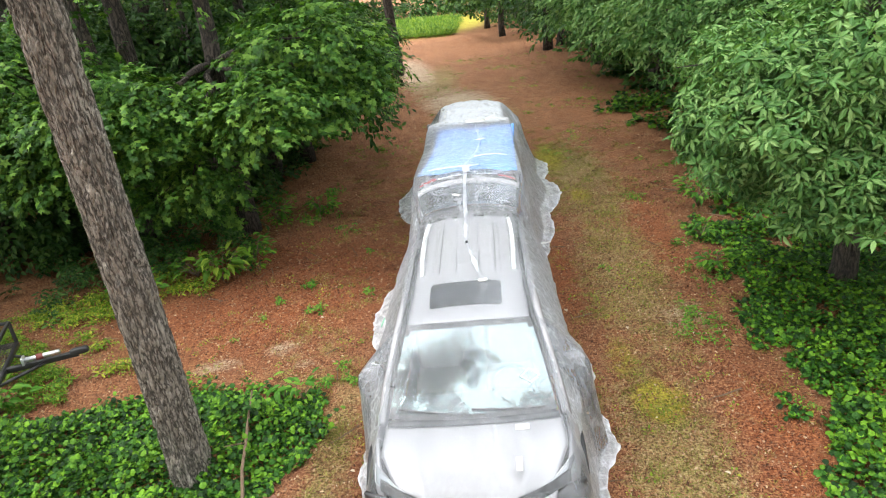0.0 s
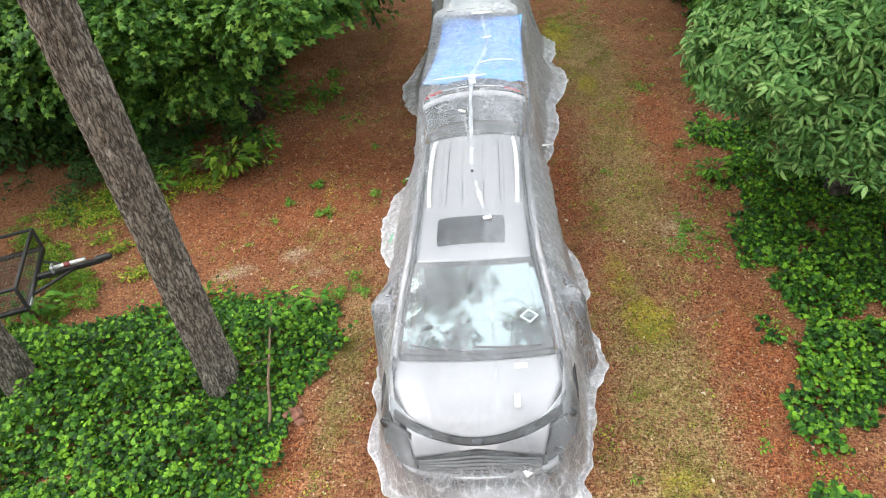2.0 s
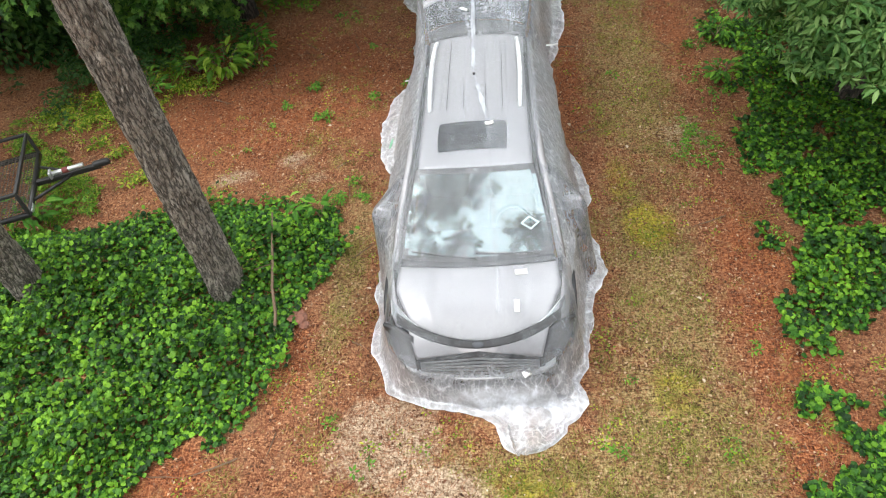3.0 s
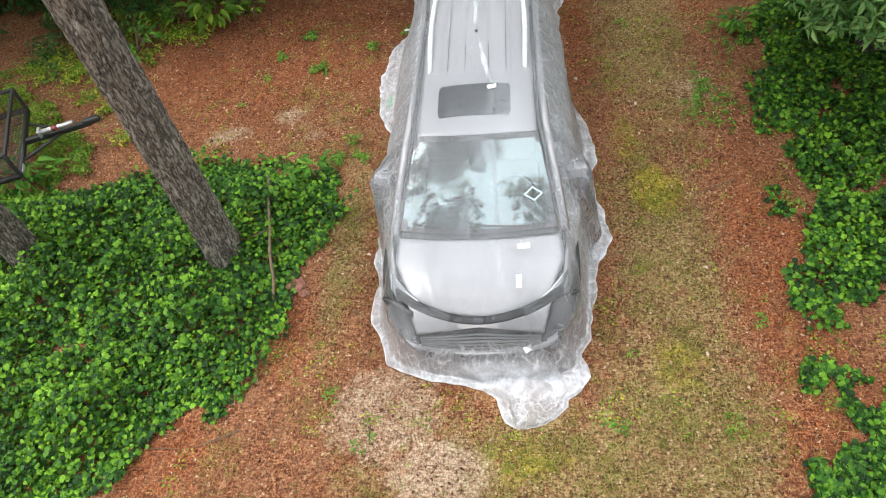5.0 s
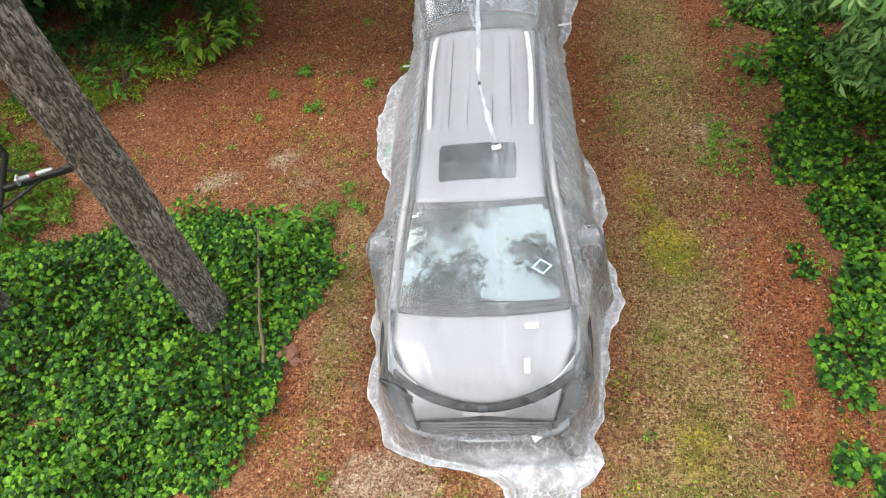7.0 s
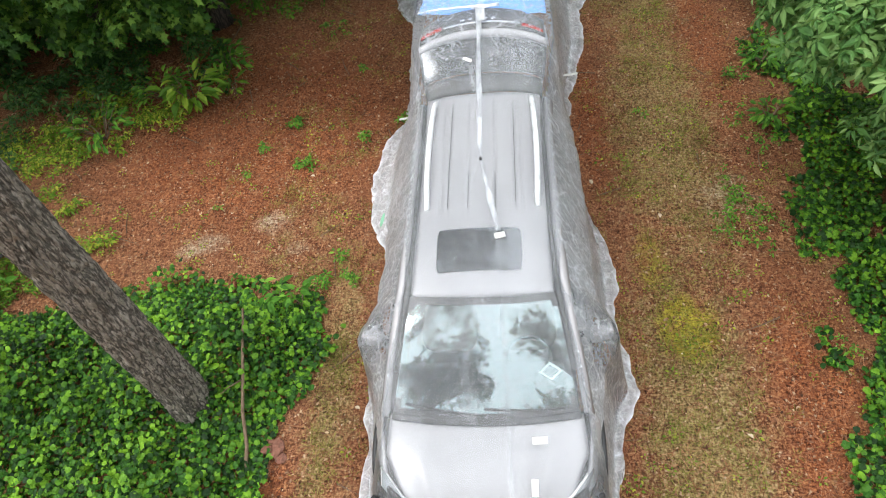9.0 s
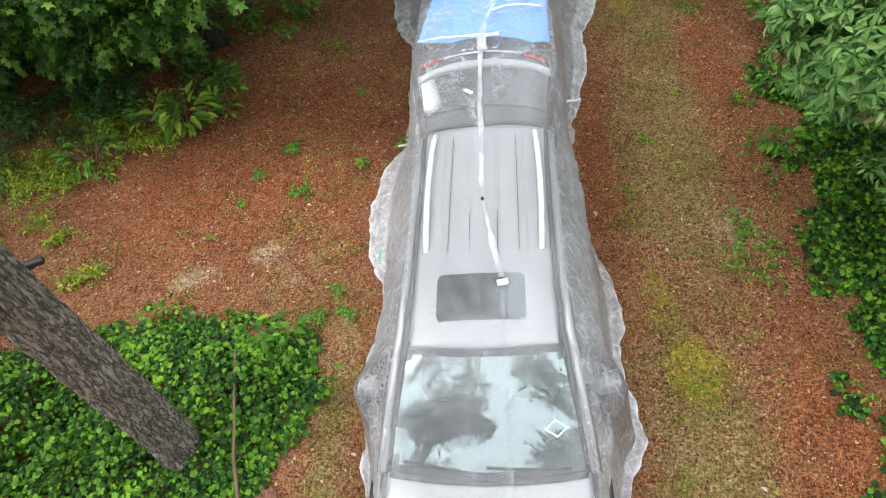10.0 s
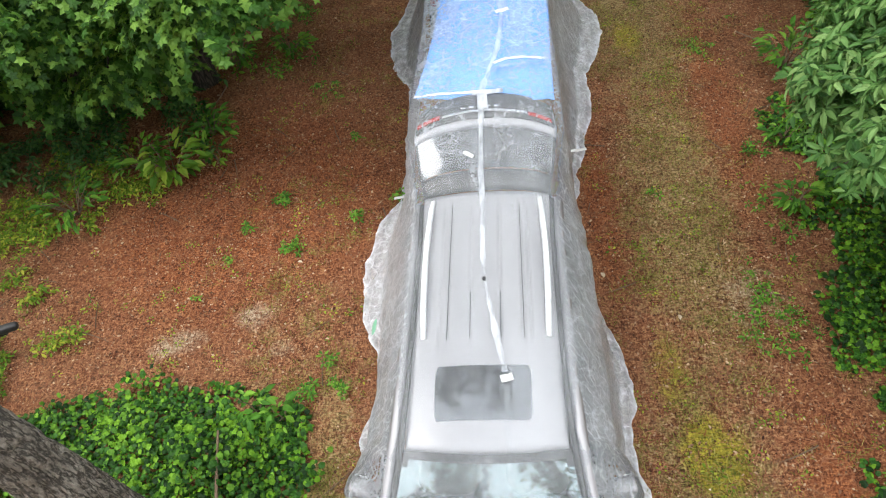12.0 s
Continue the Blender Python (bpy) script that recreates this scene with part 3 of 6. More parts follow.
            bm = lathe_bm([(0.0, 0.05), (0.085, 0.06), (0.085, 0.0)], 16)
            for k in range(5):
                b2 = box_bm(0.03, 0.06, 0.2, (0.075, 0, 0.13), 0.01)
                bmesh.ops.rotate(b2, verts=b2.verts, cent=(0, 0, 0), matrix=Matrix.Rotation(k * 2 * math.pi / 5, 3, "X"))
                tmp = bpy.data.meshes.new("spoke")
                b2.to_mesh(tmp)
                b2.free()
                bm.from_mesh(tmp)
                bpy.data.meshes.remove(tmp)
            part("rim", bm, CHROME, wh)
        # tail lamps on the body
        part("tail_light", blob_bm(0.16, 0.22, 0.16, (s * 0.76, 4.42, 1.0), 0.6), RED, car, "red tail light")
    mirrored(side)

    # nose: body-coloured bumper face, slim dark grille with emblem, lower grille, silver lip
    def face_low(x):
        """Lower edge of the painted wings: almost at the grille in the middle, deeper towards the lamps."""
        a = min(1.0, abs(x) / 0.6)
        return 0.082 + 0.02 * a * a, 0.742 - 0.145 * a ** 1.1

    def face(u, v):
        w = 2 * u - 1
        x = w * (0.575 + 0.07 * v)
        (y0, z0), y1, z1 = face_low(x), hood_front(x) - 0.068, 0.757 + 0.035 * w * w
        return (x, y0 + (y1 - y0) * v, z0 + (z1 - z0) * v + 0.010 * math.sin(math.pi * v) * abs(w))
    part("bumper_face", grid_bm(face, 40, 8, 0.015), PAINT, car)

    def grille(u, v):
        w = 2 * u - 1
        x = w * 0.76
        return (x, hood_front(x) - 0.072 + 0.062 * v + 0.06 * max(0, abs(x) - 0.62), 0.762 + 0.035 * abs(w) ** 2 + (0.035 + 0.03 * abs(w)) * v)
    part("grille", grid_bm(grille, 36, 4, 0.03), BLACK, car, "slim black grille")
    part("emblem", blob_bm(0.11, 0.02, 0.065, (0, 0.122, 0.782), 1.0, Matrix.Rotation(-0.9, 4, "X")), EMBLEM, car, "plain oval dark chrome emblem")

    def lower(u, v):
        w = 2 * u - 1
        x = w * 0.60
        y0, (y1, z1) = nose_y(x) - 0.01, face_low(x)
        return (x, y0 + (y1 + 0.012 - y0) * v, 0.46 + (z1 - 0.02 - 0.46) * v)
    lg = part("lower_grille", grid_bm(lower, 24, 4, 0.03), BLACK, car, "black lower grille")
    for k in range(5):
        t = 0.10 + 0.15 * k
        part("slat", ring_bm([[(Vector(lower((x + 0.6) / 1.2, t)) + Vector((0, dy, dz))) for dy, dz in ((-0.012, 0.0), (-0.006, 0.016), (0.012, 0.016), (0.012, 0.0))] for x in np.linspace(-0.55, 0.55, 18)]), SLAT, lg, "grey grille slat")
    part("bumper_lip", ring_bm([[(x, nose_y(x) - 0.02 + dy, 0.44 + 0.02 * (abs(x) / 0.6) ** 2 + dz) for dy, dz in ((-0.015, -0.03), (-0.02, 0.02), (0.05, 0.03), (0.06, -0.03))] for x in np.linspace(-0.70, 0.70, 30)]), LIP, car, "silver bumper lip")
    part("front_valance", ring_bm([[(x, nose_y(x) + 0.02 + dy, z) for dy, z in ((0, 0.22), (-0.01, 0.38), (0.25, 0.38), (0.3, 0.22))] for x in np.linspace(-0.76, 0.76, 24)]), BLACK, car, "black lower valance")

    # windshield, its dark border, cowl and wipers
    def shield(u, v, inset=0.0):
        w = (2 * u - 1) * (1 - inset)
        v = inset + (1 - 2 * inset) * v
        x = w * (0.725 - 0.145 * v)
        y = 0.985 - 0.075 * (1 - w * w) + (0.80 + 0.02 * (1 - w * w)) * v
        z = 1.035 + 0.475 * v - 0.02 * w * w * v + 0.03 * math.sin(math.pi * v) + 0.012 * (1 - w * w) * v
        return Vector((x, y, z))
    ws = part("windshield", sheet(lambda u, v: shield(u, v), 24, 16), WINDSHIELD, car)
    ws.visible_shadow = False
    border = bmesh.new()
    for (a0, a1, b0, b1) in ((0, 1, 0, 0.045), (0, 1, 0.93, 1), (0, 0.035, 0.04, 0.94), (0.965, 1, 0.04, 0.94)):
        for i in range(24):
            q = [border.verts.new(shield(a0 + (a1 - a0) * (i + di) / 24, b0 + (b1 - b0) * dj) + Vector((0, -0.003, 0.005))) for di, dj in ((0, 0), (1, 0), (1, 1), (0, 1))]
            border.faces.new(q)
    bmesh.ops.remove_doubles(border, verts=border.verts, dist=0.0005)
    part("windshield_border", border, BLACK, ws, "black windshield border")
    st = bmesh.new()
    o = shield(0.885, 0.29)
    e1, e2 = (shield(0.925, 0.33) - shield(0.885, 0.29)), (shield(0.845, 0.335) - shield(0.885, 0.29))
    n = e1.cross(e2).normalized() * 0.006
    for k in range(4):
        c = [(0, 0), (1, 0), (1, 1), (0, 1)]
        p0, p1 = c[k], c[(k + 1) % 4]
        pts = []
        for p, inner in ((p0, 0), (p1, 0), (p1, 1), (p0, 1)):
            g = [0.5 + (q - 0.5) * (1.7 if not inner else 1.25) for q in p]
            pts.append(st.verts.new(o + e1 * g[0] + e2 * g[1] + n))
        st.faces.new(pts)
    part("sticker_frame", st, STICKER, ws, "pale square sticker border", False)

    def cowl(u, v):
        w = 2 * u - 1
        return (w * 0.74, 0.94 - 0.075 * (1 - w * w) + 0.06 * v, 1.02 - 0.03 * w * w + 0.012 * v)
    part("cowl", grid_bm(cowl, 24, 3, 0.02), BLACK, car, "black cowl below the windshield")
    for a, b in ((0.93, 0.50), (0.50, 0.06)):
        pts = [shield(a + (b - a) * t, 0.03 + 0.05 * t) + Vector((0, -0.015, 0.02)) for t in np.linspace(0, 1, 8)]
        part("wiper", tube_bm(pts, [0.009] * 8, 6), BLACK, car, "black wiper")

    # roof with long grooves, sunroof
    def roof(u, v):
        w = 2 * u - 1
        y0 = 1.782 - 0.055 * (1 - w * w)
        y = y0 + (4.22 - y0) * v
        x = w * lerp(y, [1.75, 2.1, 4.2], [0.575, 0.585, 0.575])
        z = roof_z(x, y)
        if y > 2.55:
            for g in (-0.36, -0.30, -0.12, 0.12, 0.30, 0.36):
                z -= 0.010 * math.exp(-((x - g) / 0.011) ** 2) * min(1, (y - 2.55) * 12) * min(1, max(0, (4.1 - y) * 8))
        return (x, y, z)
    part("roof", grid_bm(roof, 110, 40, 0.015), PAINT, car)
    # black strips stand in for the shade inside the pressed grooves
    for g, end in ((-0.30, 4.08), (-0.12, 3.05), (0.12, 3.05), (0.30, 4.08)):
        part("groove_shade", ring_bm([[(g + dx, y, roof_z(g, y) + dz) for dx, dz in ((-0.003, -0.004), (-0.0025, 0.002), (0.0025, 0.002), (0.003, -0.004))] for y in np.linspace(2.62, end, 14)]), BLACK, car, "thin black strip painting the shade in a roof groove")

    def sunroof(u, v):
        x, y = (2 * u - 1) * 0.355 - 0.02, 1.965 + 0.42 * v
        du, dv = abs(2 * u - 1), abs(2 * v - 1)
        if du > 0.86 and dv > 0.78:      # rounded corners
            x -= math.copysign(0.022 * ((du - 0.86) / 0.14) * ((dv - 0.78) / 0.22), 2 * u - 1)
        return (x, y, roof_z(x, y) + 0.006)
    part("sunroof", sheet(sunroof, 20, 12), TINTED, car, "tinted glass sunroof")

    # tailgate, swung up: spoiler, glass, lower panel with lamps
    gate = new("tailgate")
    gate.parent = car
    tagged(gate, "silver tailgate swung open")

    def gate_at(w, t, lift=0.0):
        """w -1..1 across, t metres from the hinge."""
        x = w * lerp(t, [0, 0.3, 0.75, 1.15], [0.585, 0.64, 0.69, 0.66])
        y = 4.24 + t * 0.955 - 0.15 * w * w * min(1, t)
        z = 1.60 + lerp(t, [0, 0.3, 0.7, 1.15], [0.0, 0.10, 0.27, 0.30]) - 0.06 * w * w - 0.05 * abs(w) ** 5
        return Vector((x, y, z + lift))
    part("spoiler", grid_bm(lambda u, v: gate_at(2 * u - 1, 0.01 + 0.21 * v, 0.012 * math.sin(math.pi * v)), 24, 5, 0.03), BLACK, gate, "dark grey roof spoiler")
    part("rear_window", sheet(lambda u, v: gate_at((2 * u - 1) * 0.96, 0.23 + 0.40 * v), 24, 10), REARGLASS, gate, "dark rear window")
    part("gate_panel", grid_bm(lambda u, v: gate_at(2 * u - 1, 0.635 + 0.50 * v, 0.02 * math.sin(math.pi * min(1, 4 * v)) - 0.05 * max(0, v - 0.7)), 30, 14, 0.03), PAINT, gate)
    part("gate_garnish", grid_bm(lambda u, v: gate_at((2 * u - 1) * 0.6, 0.80 + 0.028 * v, 0.042), 20, 3, 0.015), CHROME, gate, "chrome strip across the tailgate")
    part("gate_lower", grid_bm(lambda u, v: gate_at((2 * u - 1) * 0.97, 0.725 + 0.405 * v, 0.027 - 0.06 * max(0, v - 0.4)), 24, 8, 0.02), BLACK, gate, "black lower tailgate trim")
    for s in (-1, 1):
        part("gate_light", grid_bm(lambda u, v: gate_at(s * (0.62 + 0.32 * u), 0.785 + 0.05 * v, 0.034), 10, 4, 0.02), RED, gate, "red tailgate light")
        part("gate_side", ring_bm([[gate_at(s * 0.98, t) + Vector((s * dx, 0, dz)) for dx, dz in ((-0.01, 0.004), (0.012, -0.012), (0.0, -0.05), (-0.04, -0.04))] for t in np.linspace(0.22, 1.1, 10)]), BLACK, gate, "dark edge of the tailgate")
        part("gas_strut", tube_bm([(s * 0.60, 4.2, 1.25), gate_at(s * 0.9, 0.5, -0.06)], 0.012, 8), BLACK, car, "black gas strut")
    for k in range(5):
        c = gate_at(-0.30 + 0.12 * k, 0.875, 0.04)
        part("letter_bar", box_bm(0.05, 0.03, 0.008, c), CHROME, gate, "chrome letter shape")

    # cabin
    part("cabin_floor", box_bm(1.56, 3.4, 0.06, (0, 2.7, 0.36), 0.02), DASH, car)
    part("dashboard", grid_bm(lambda u, v: ((2 * u - 1) * 0.72, 0.98 + 0.52 * v, 1.0 - 0.03 * (2 * u - 1) ** 2 - 0.10 * v ** 3 - 0.0), 16, 8, 0.12), DASH, car)
    part("rear_bumper", ring_bm([[(x, 4.56 - 0.16 * (abs(x) / 0.85) ** 3 + dy, z) for dy, z in ((0.0, 0.32), (0.02, 0.5), (-0.02, 0.66), (-0.2, 0.66), (-0.2, 0.32))] for x in np.linspace(-0.86, 0.86, 20)]), PAINT, car)
    part("firewall", box_bm(1.5, 0.05, 0.62, (0, 0.98, 0.66), 0.01), BLACK, car)
    wheel = [(0.36 + 0.18 * math.cos(a), 1.56 + 0.07 * math.sin(a), 0.90 + 0.17 * math.sin(a)) for a in np.linspace(0, 2 * math.pi, 25)]
    part("steering_wheel", tube_bm(wheel, 0.016, 8), BLACK, car)
    for x, y in ((-0.36, 2.05), (0.36, 2.05), (-0.36, 2.95), (0.36, 2.95)):
        st = new("seat")
        st.parent = car
        part("cushion", blob_bm(0.52, 0.52, 0.2, (x, y, 0.62), 0.5), CLOTH, st)
        part("backrest", blob_bm(0.50, 0.2, 0.62, (x, y + 0.3, 0.95), 0.5, Matrix.Rotation(-0.25, 4, "X")), CLOTH, st)
        part("headrest", blob_bm(0.26, 0.12, 0.18, (x, y + 0.42, 1.32), 0.6), CLOTH, st)
    return car


CAR_Y = 0.10
CAR2_Y, CAR2_X = 13.35, -0.02
car1 = suv("sport_utility_car", "champagne silver sport utility car with open tailgate under clear film")
car1.matrix_basis = pose(0, CAR_Y, 0)
car2 = copy_thing(car1, pose(CAR2_X, CAR2_Y, 0, 0, 0, 180))
tagged(car2, "silver sport utility car parked tail to tail, wrapped in film")

# ---------------------------------------------------------------- polythene cover and tarpaulin
def rail_table(pairs):
    a = np.array(pairs, dtype=float)
    return a[:, 0], a[:, 1]


TOP = rail_table([(-0.5, 0.03), (0.02, 0.04), (0.055, 0.30), (0.085, 0.44), (0.12, 0.62), (0.20, 0.74), (0.28, 0.84), (0.45, 0.95), (0.75, 1.05), (1.02, 1.11), (1.2, 1.21),
                  (1.5, 1.40), (1.85, 1.585), (2.2, 1.66), (2.7, 1.705), (3.3, 1.715), (4.3, 1.685), (4.8, 1.86), (5.2, 1.95), (5.6, 1.94), (6.7, 1.88),
                  (7.8, 1.94), (8.2, 1.95), (8.7, 1.86), (9.15, 1.685), (10.2, 1.715), (11.2, 1.66), (11.6, 1.585), (12.0, 1.40), (12.4, 1.12), (13.0, 0.97), (13.3, 0.62), (13.42, 0.04), (13.9, 0.03)])
EDGE = rail_table([(-0.5, 0.3), (0.05, 0.42), (0.12, 0.55), (0.3, 0.64), (0.5, 0.74), (0.8, 0.80), (1.1, 0.78), (1.5, 0.70), (1.9, 0.63), (2.5, 0.62), (4.2, 0.62), (4.6, 0.68), (4.9, 0.74), (5.4, 0.74), (6.7, 0.72),
                   (7.8, 0.73), (8.6, 0.69), (9.2, 0.62), (11.2, 0.62), (12.0, 0.72), (12.7, 0.8), (13.2, 0.66), (13.4, 0.42), (13.9, 0.3)])
WAIST = rail_table([(-0.5, 0.35), (0.05, 0.5), (0.15, 0.68), (0.35, 0.86), (0.6, 0.93), (1.5, 0.97), (1.66, 1.08), (1.76, 1.115), (1.86, 1.09), (2.1, 0.97), (4.0, 0.95), (4.6, 0.88), (5.4, 0.86), (6.7, 0.88),
                    (7.8, 0.86), (8.8, 0.9), (9.4, 0.95), (11.3, 0.96), (11.55, 1.06), (11.75, 1.06), (12.0, 0.96), (12.8, 0.93), (13.2, 0.8), (13.4, 0.5), (13.9, 0.35)])
LEFT = rail_table([(-0.47, 0.31), (-0.40, 0.23), (-0.32, 0.18), (-0.17, 0.14), (-0.06, -0.02), (0.0, -0.24), (0.04, -0.50), (0.08, -0.69), (0.22, -0.94), (0.45, -1.03), (0.7, -1.16), (0.92, -1.18), (1.5, -1.22), (2.1, -1.22), (2.6, -1.28), (3.2, -1.17), (3.62, -1.24),
                   (3.9, -1.42), (4.57, -1.5), (4.9, -1.52), (5.4, -1.40), (5.85, -1.17), (6.9, -1.18), (8.27, -1.26), (8.7, -1.58), (9.6, -1.66), (10.4, -1.5), (11.5, -1.3), (13.0, -1.2), (13.4, -0.9), (13.9, -0.5)])
RIGHT = rail_table([(-0.47, 0.37), (-0.43, 0.46), (-0.40, 0.58), (-0.36, 0.66), (-0.26, 0.77), (-0.16, 0.80), (-0.09, 0.92), (0.07, 0.99), (0.22, 0.97), (0.30, 0.92), (0.45, 1.04), (0.72, 1.10), (0.97, 1.14), (1.34, 1.2), (1.55, 1.26), (1.75, 1.37), (1.95, 1.34), (2.27, 1.25), (3.18, 1.33), (3.6, 1.24), (4.15, 1.06), (4.4, 1.0), (5.27, 0.97),
                    (6.2, 1.05), (6.43, 1.14), (6.8, 1.22), (7.4, 1.37), (8.24, 1.35), (8.6, 1.52), (9.3, 1.70), (9.8, 1.66), (10.3, 1.46), (10.9, 1.58), (11.4, 1.62), (11.9, 1.36), (13.0, 1.2), (13.4, 0.9), (13.9, 0.5)])


def polythene():
    ys = np.concatenate([np.arange(-0.46, 0.0, 0.02), np.arange(0.0, 0.16, 0.007), np.arange(0.16, 2.4, 0.025), np.arange(2.4, 13.2, 0.035), np.arange(13.2, 13.9, 0.03)])
    half = 66
    P, slack_haze = np.zeros((len(ys), 2 * half + 1, 3)), np.zeros((len(ys), 2 * half + 1))
    for i, y in enumerate(ys):
        zt, xe, xw = np.interp(y, *TOP), np.interp(y, *EDGE), np.interp(y, *WAIST)
        xl, xr = np.interp(y, *LEFT), np.interp(y, *RIGHT)
        mid = 0.5 * (xl + xr) * float(np.clip((0.12 - y) / 0.1, 0, 1))
        cabin = np.clip((zt - 1.12) / 0.4, 0, 1)
        ze = zt - 0.05 - 0.045 * cabin * (0.0 if 4.4 < y < 9.0 else 1.0)
        zw = min(ze * 0.95, 0.62 + 0.42 * cabin)
        for j in range(-half, half + 1):
            s = abs(j) / half
            side = lim = max(0.02, (xr - mid) if j >= 0 else (mid - xl))
            if s <= 0.5:
                t = s / 0.5
                # the high values past y 8 paint in the whitening of a grazing view
                x, z, sl = xe * t, zt + (ze - zt) * t ** 2.6, float(np.interp(y, [0.10, 0.13, 0.40, 0.55, 4.2, 5.4, 7.8, 8.3], [0.0, -0.26, -0.26, 0.0, 0.0, 0.12, 0.28, 1.2]))
                if cabin > 0.95 and 2.6 < y < 4.25 or cabin > 0.95 and 9.2 < y < 10.8:
                    z += 0.012 * math.exp(-((x - 0.49) / 0.03) ** 2)
            elif s <= 0.64:
                t = (s - 0.5) / 0.14
                x, z, sl = xe + (xw - xe) * t ** 0.9, ze + (zw - ze) * t ** 1.1, max(0.8 if y > 8.3 else 0, (0.48 + 0.12 * t) * float(np.interp(y, [0.12, 0.7, 1.0], [-0.3, 0.0, 1.0])))
            elif s <= 0.78:
                t = (s - 0.64) / 0.14
                xb = min(max(xw + 0.03, 0.62 * side + 0.38 * xw), side - 0.02) if y > 0.1 else xw
                x, z, sl = xw + (xb - xw) * t ** 1.3, zw + (0.07 - zw) * t, float(np.interp(y, [0.1, 0.75, 1.0], [0.05, 0.25, 0.52])) * (1 - t ** 0.6) + 0.58 * t ** 0.6
            else:
                t = (s - 0.78) / 0.22
                xb = min(max(xw + 0.03, 0.62 * side + 0.38 * xw), side - 0.02) if y > 0.1 else xw
                x, z, sl = xb + (side - xb) * t, 0.07 * (1 - t) + 0.015, 0.50 + 0.10 * (1 - t) + 0.45 * t ** 5
            if 0.5 < s < 0.78:      # taut and clear over the mirrors
                sl *= float(np.interp(y, [1.35, 1.58, 1.85, 2.05], [1.0, 0.35, 0.35, 1.0]))
            if y < 0.12:      # the apron lying in front: squeeze into its outline
                k = np.clip((0.12 - y) / 0.1, 0, 1)
                flat = s * lim
                x = (1 - k) * x + k * flat
                z = z * (1 - k) + k * (min(z, 0.05 + 0.03 * (1 - s)) if y < 0.02 else z)
                sl = max(sl, (float(np.interp(y, [-0.25, -0.05], [0.46, 0.74])) + 0.26 * float(np.clip((s - 0.86) / 0.14, 0, 1))) * min(1.0, 1.3 * k)) if s < 0.99 else 1.0
            sign = 1 if j >= 0 else -1
            X = sign * x + mid
            p = Vector((X, y, z))
            # folds: long ones down the sides, crumples on the ground, slight slack on top
            q = Vector((X * 1.2, y * 5.5, z * 0.8))
            fold = noise.noise(q) * 0.030 * sl + noise.noise(p * 9) * 0.026 * sl + noise.noise(p * 21) * 0.013 * sl + noise.noise(p * 3.1) * 0.006
            if s > 0.78:
                t = (s - 0.78) / 0.22
                z += abs(noise.noise(p * 6.5)) * 0.065 * math.sin(math.pi * min(1, t * 0.9 + 0.05)) + abs(noise.noise(p * 15)) * 0.022
                X += sign * (noise.noise(Vector((y * 2.1, sign * 3, 0))) * 0.09 + noise.noise(Vector((y * 6.3, sign * 5, 0))) * 0.03) * t
            elif y < 0.12:
                z += (abs(noise.noise(p * 6.5)) * 0.05 + abs(noise.noise(p * 15)) * 0.025) * np.clip((0.12 - y) / 0.1, 0, 1)
            nx = np.clip((s - 0.45) / 0.15, 0, 1) * (1 if s < 0.8 else 0.2)
            X += sign * fold * nx
            z += fold * (1 - nx) * 0.8
            P[i, j + half] = (X, y + 0.4 * fold, max(z, 0.012))
            slack_haze[i, j + half] = sl
    cover_ob = thing("polythene_cover", "clear crinkled polythene film draped over both parked cars", "plastic sheet")
    cut = int(np.searchsorted(ys, 5.36))
    for nm, a, b in (("near_sheet", 0, cut + 1), ("far_sheet", cut, len(ys))):
        n, m = b - a, P.shape[1]
        idx = np.arange(n * m).reshape(n, m)
        f = np.stack([idx[:-1, :-1], idx[:-1, 1:], idx[1:, 1:], idx[1:, :-1]], -1).reshape(-1, 4)
        me = np_mesh(nm, P[a:b].reshape(-1, 3), f, FILM)
        at = me.attributes.new("slack_haze", "FLOAT", "POINT")
        at.data.foreach_set("value", slack_haze[a:b].ravel().astype(np.float32))
        ob = new(nm, me)
        ob.parent = cover_ob
    return cover_ob


COVER = polythene()


def tarpaulin():
    def fn(u, v):
        w = 2 * u - 1
        y0, y1 = 5.36 - 0.085 * w + 0.03 * w * w, 8.10 - 0.09 * w - 0.16 * (1 - w * w)
        y = y0 + (y1 - y0) * v
        xl, xr = -0.72 + 0.16 * (1 - (1 - v) ** 2.2), 0.69 + 0.10 * v * v
        x = xl + (xr - xl) * u
        z = 1.862 - 0.06 * math.sin(math.pi * v) - 0.03 * w * w + 0.024 * noise.noise(Vector((x * 5, y * 1.2, 1))) + 0.016 * abs(noise.noise(Vector((x * 9 + y * 2, y * 1.6 - x * 3, 2)))) + 0.006 * noise.noise(Vector((x * 22, y * 9, 4)))
        return (x, y, z)
    tagged(part("tarpaulin", grid_bm(fn, 60, 90, 0.003), TARP), "light blue tarpaulin stretched between two open tailgates", "tarpaulin")


tarpaulin()


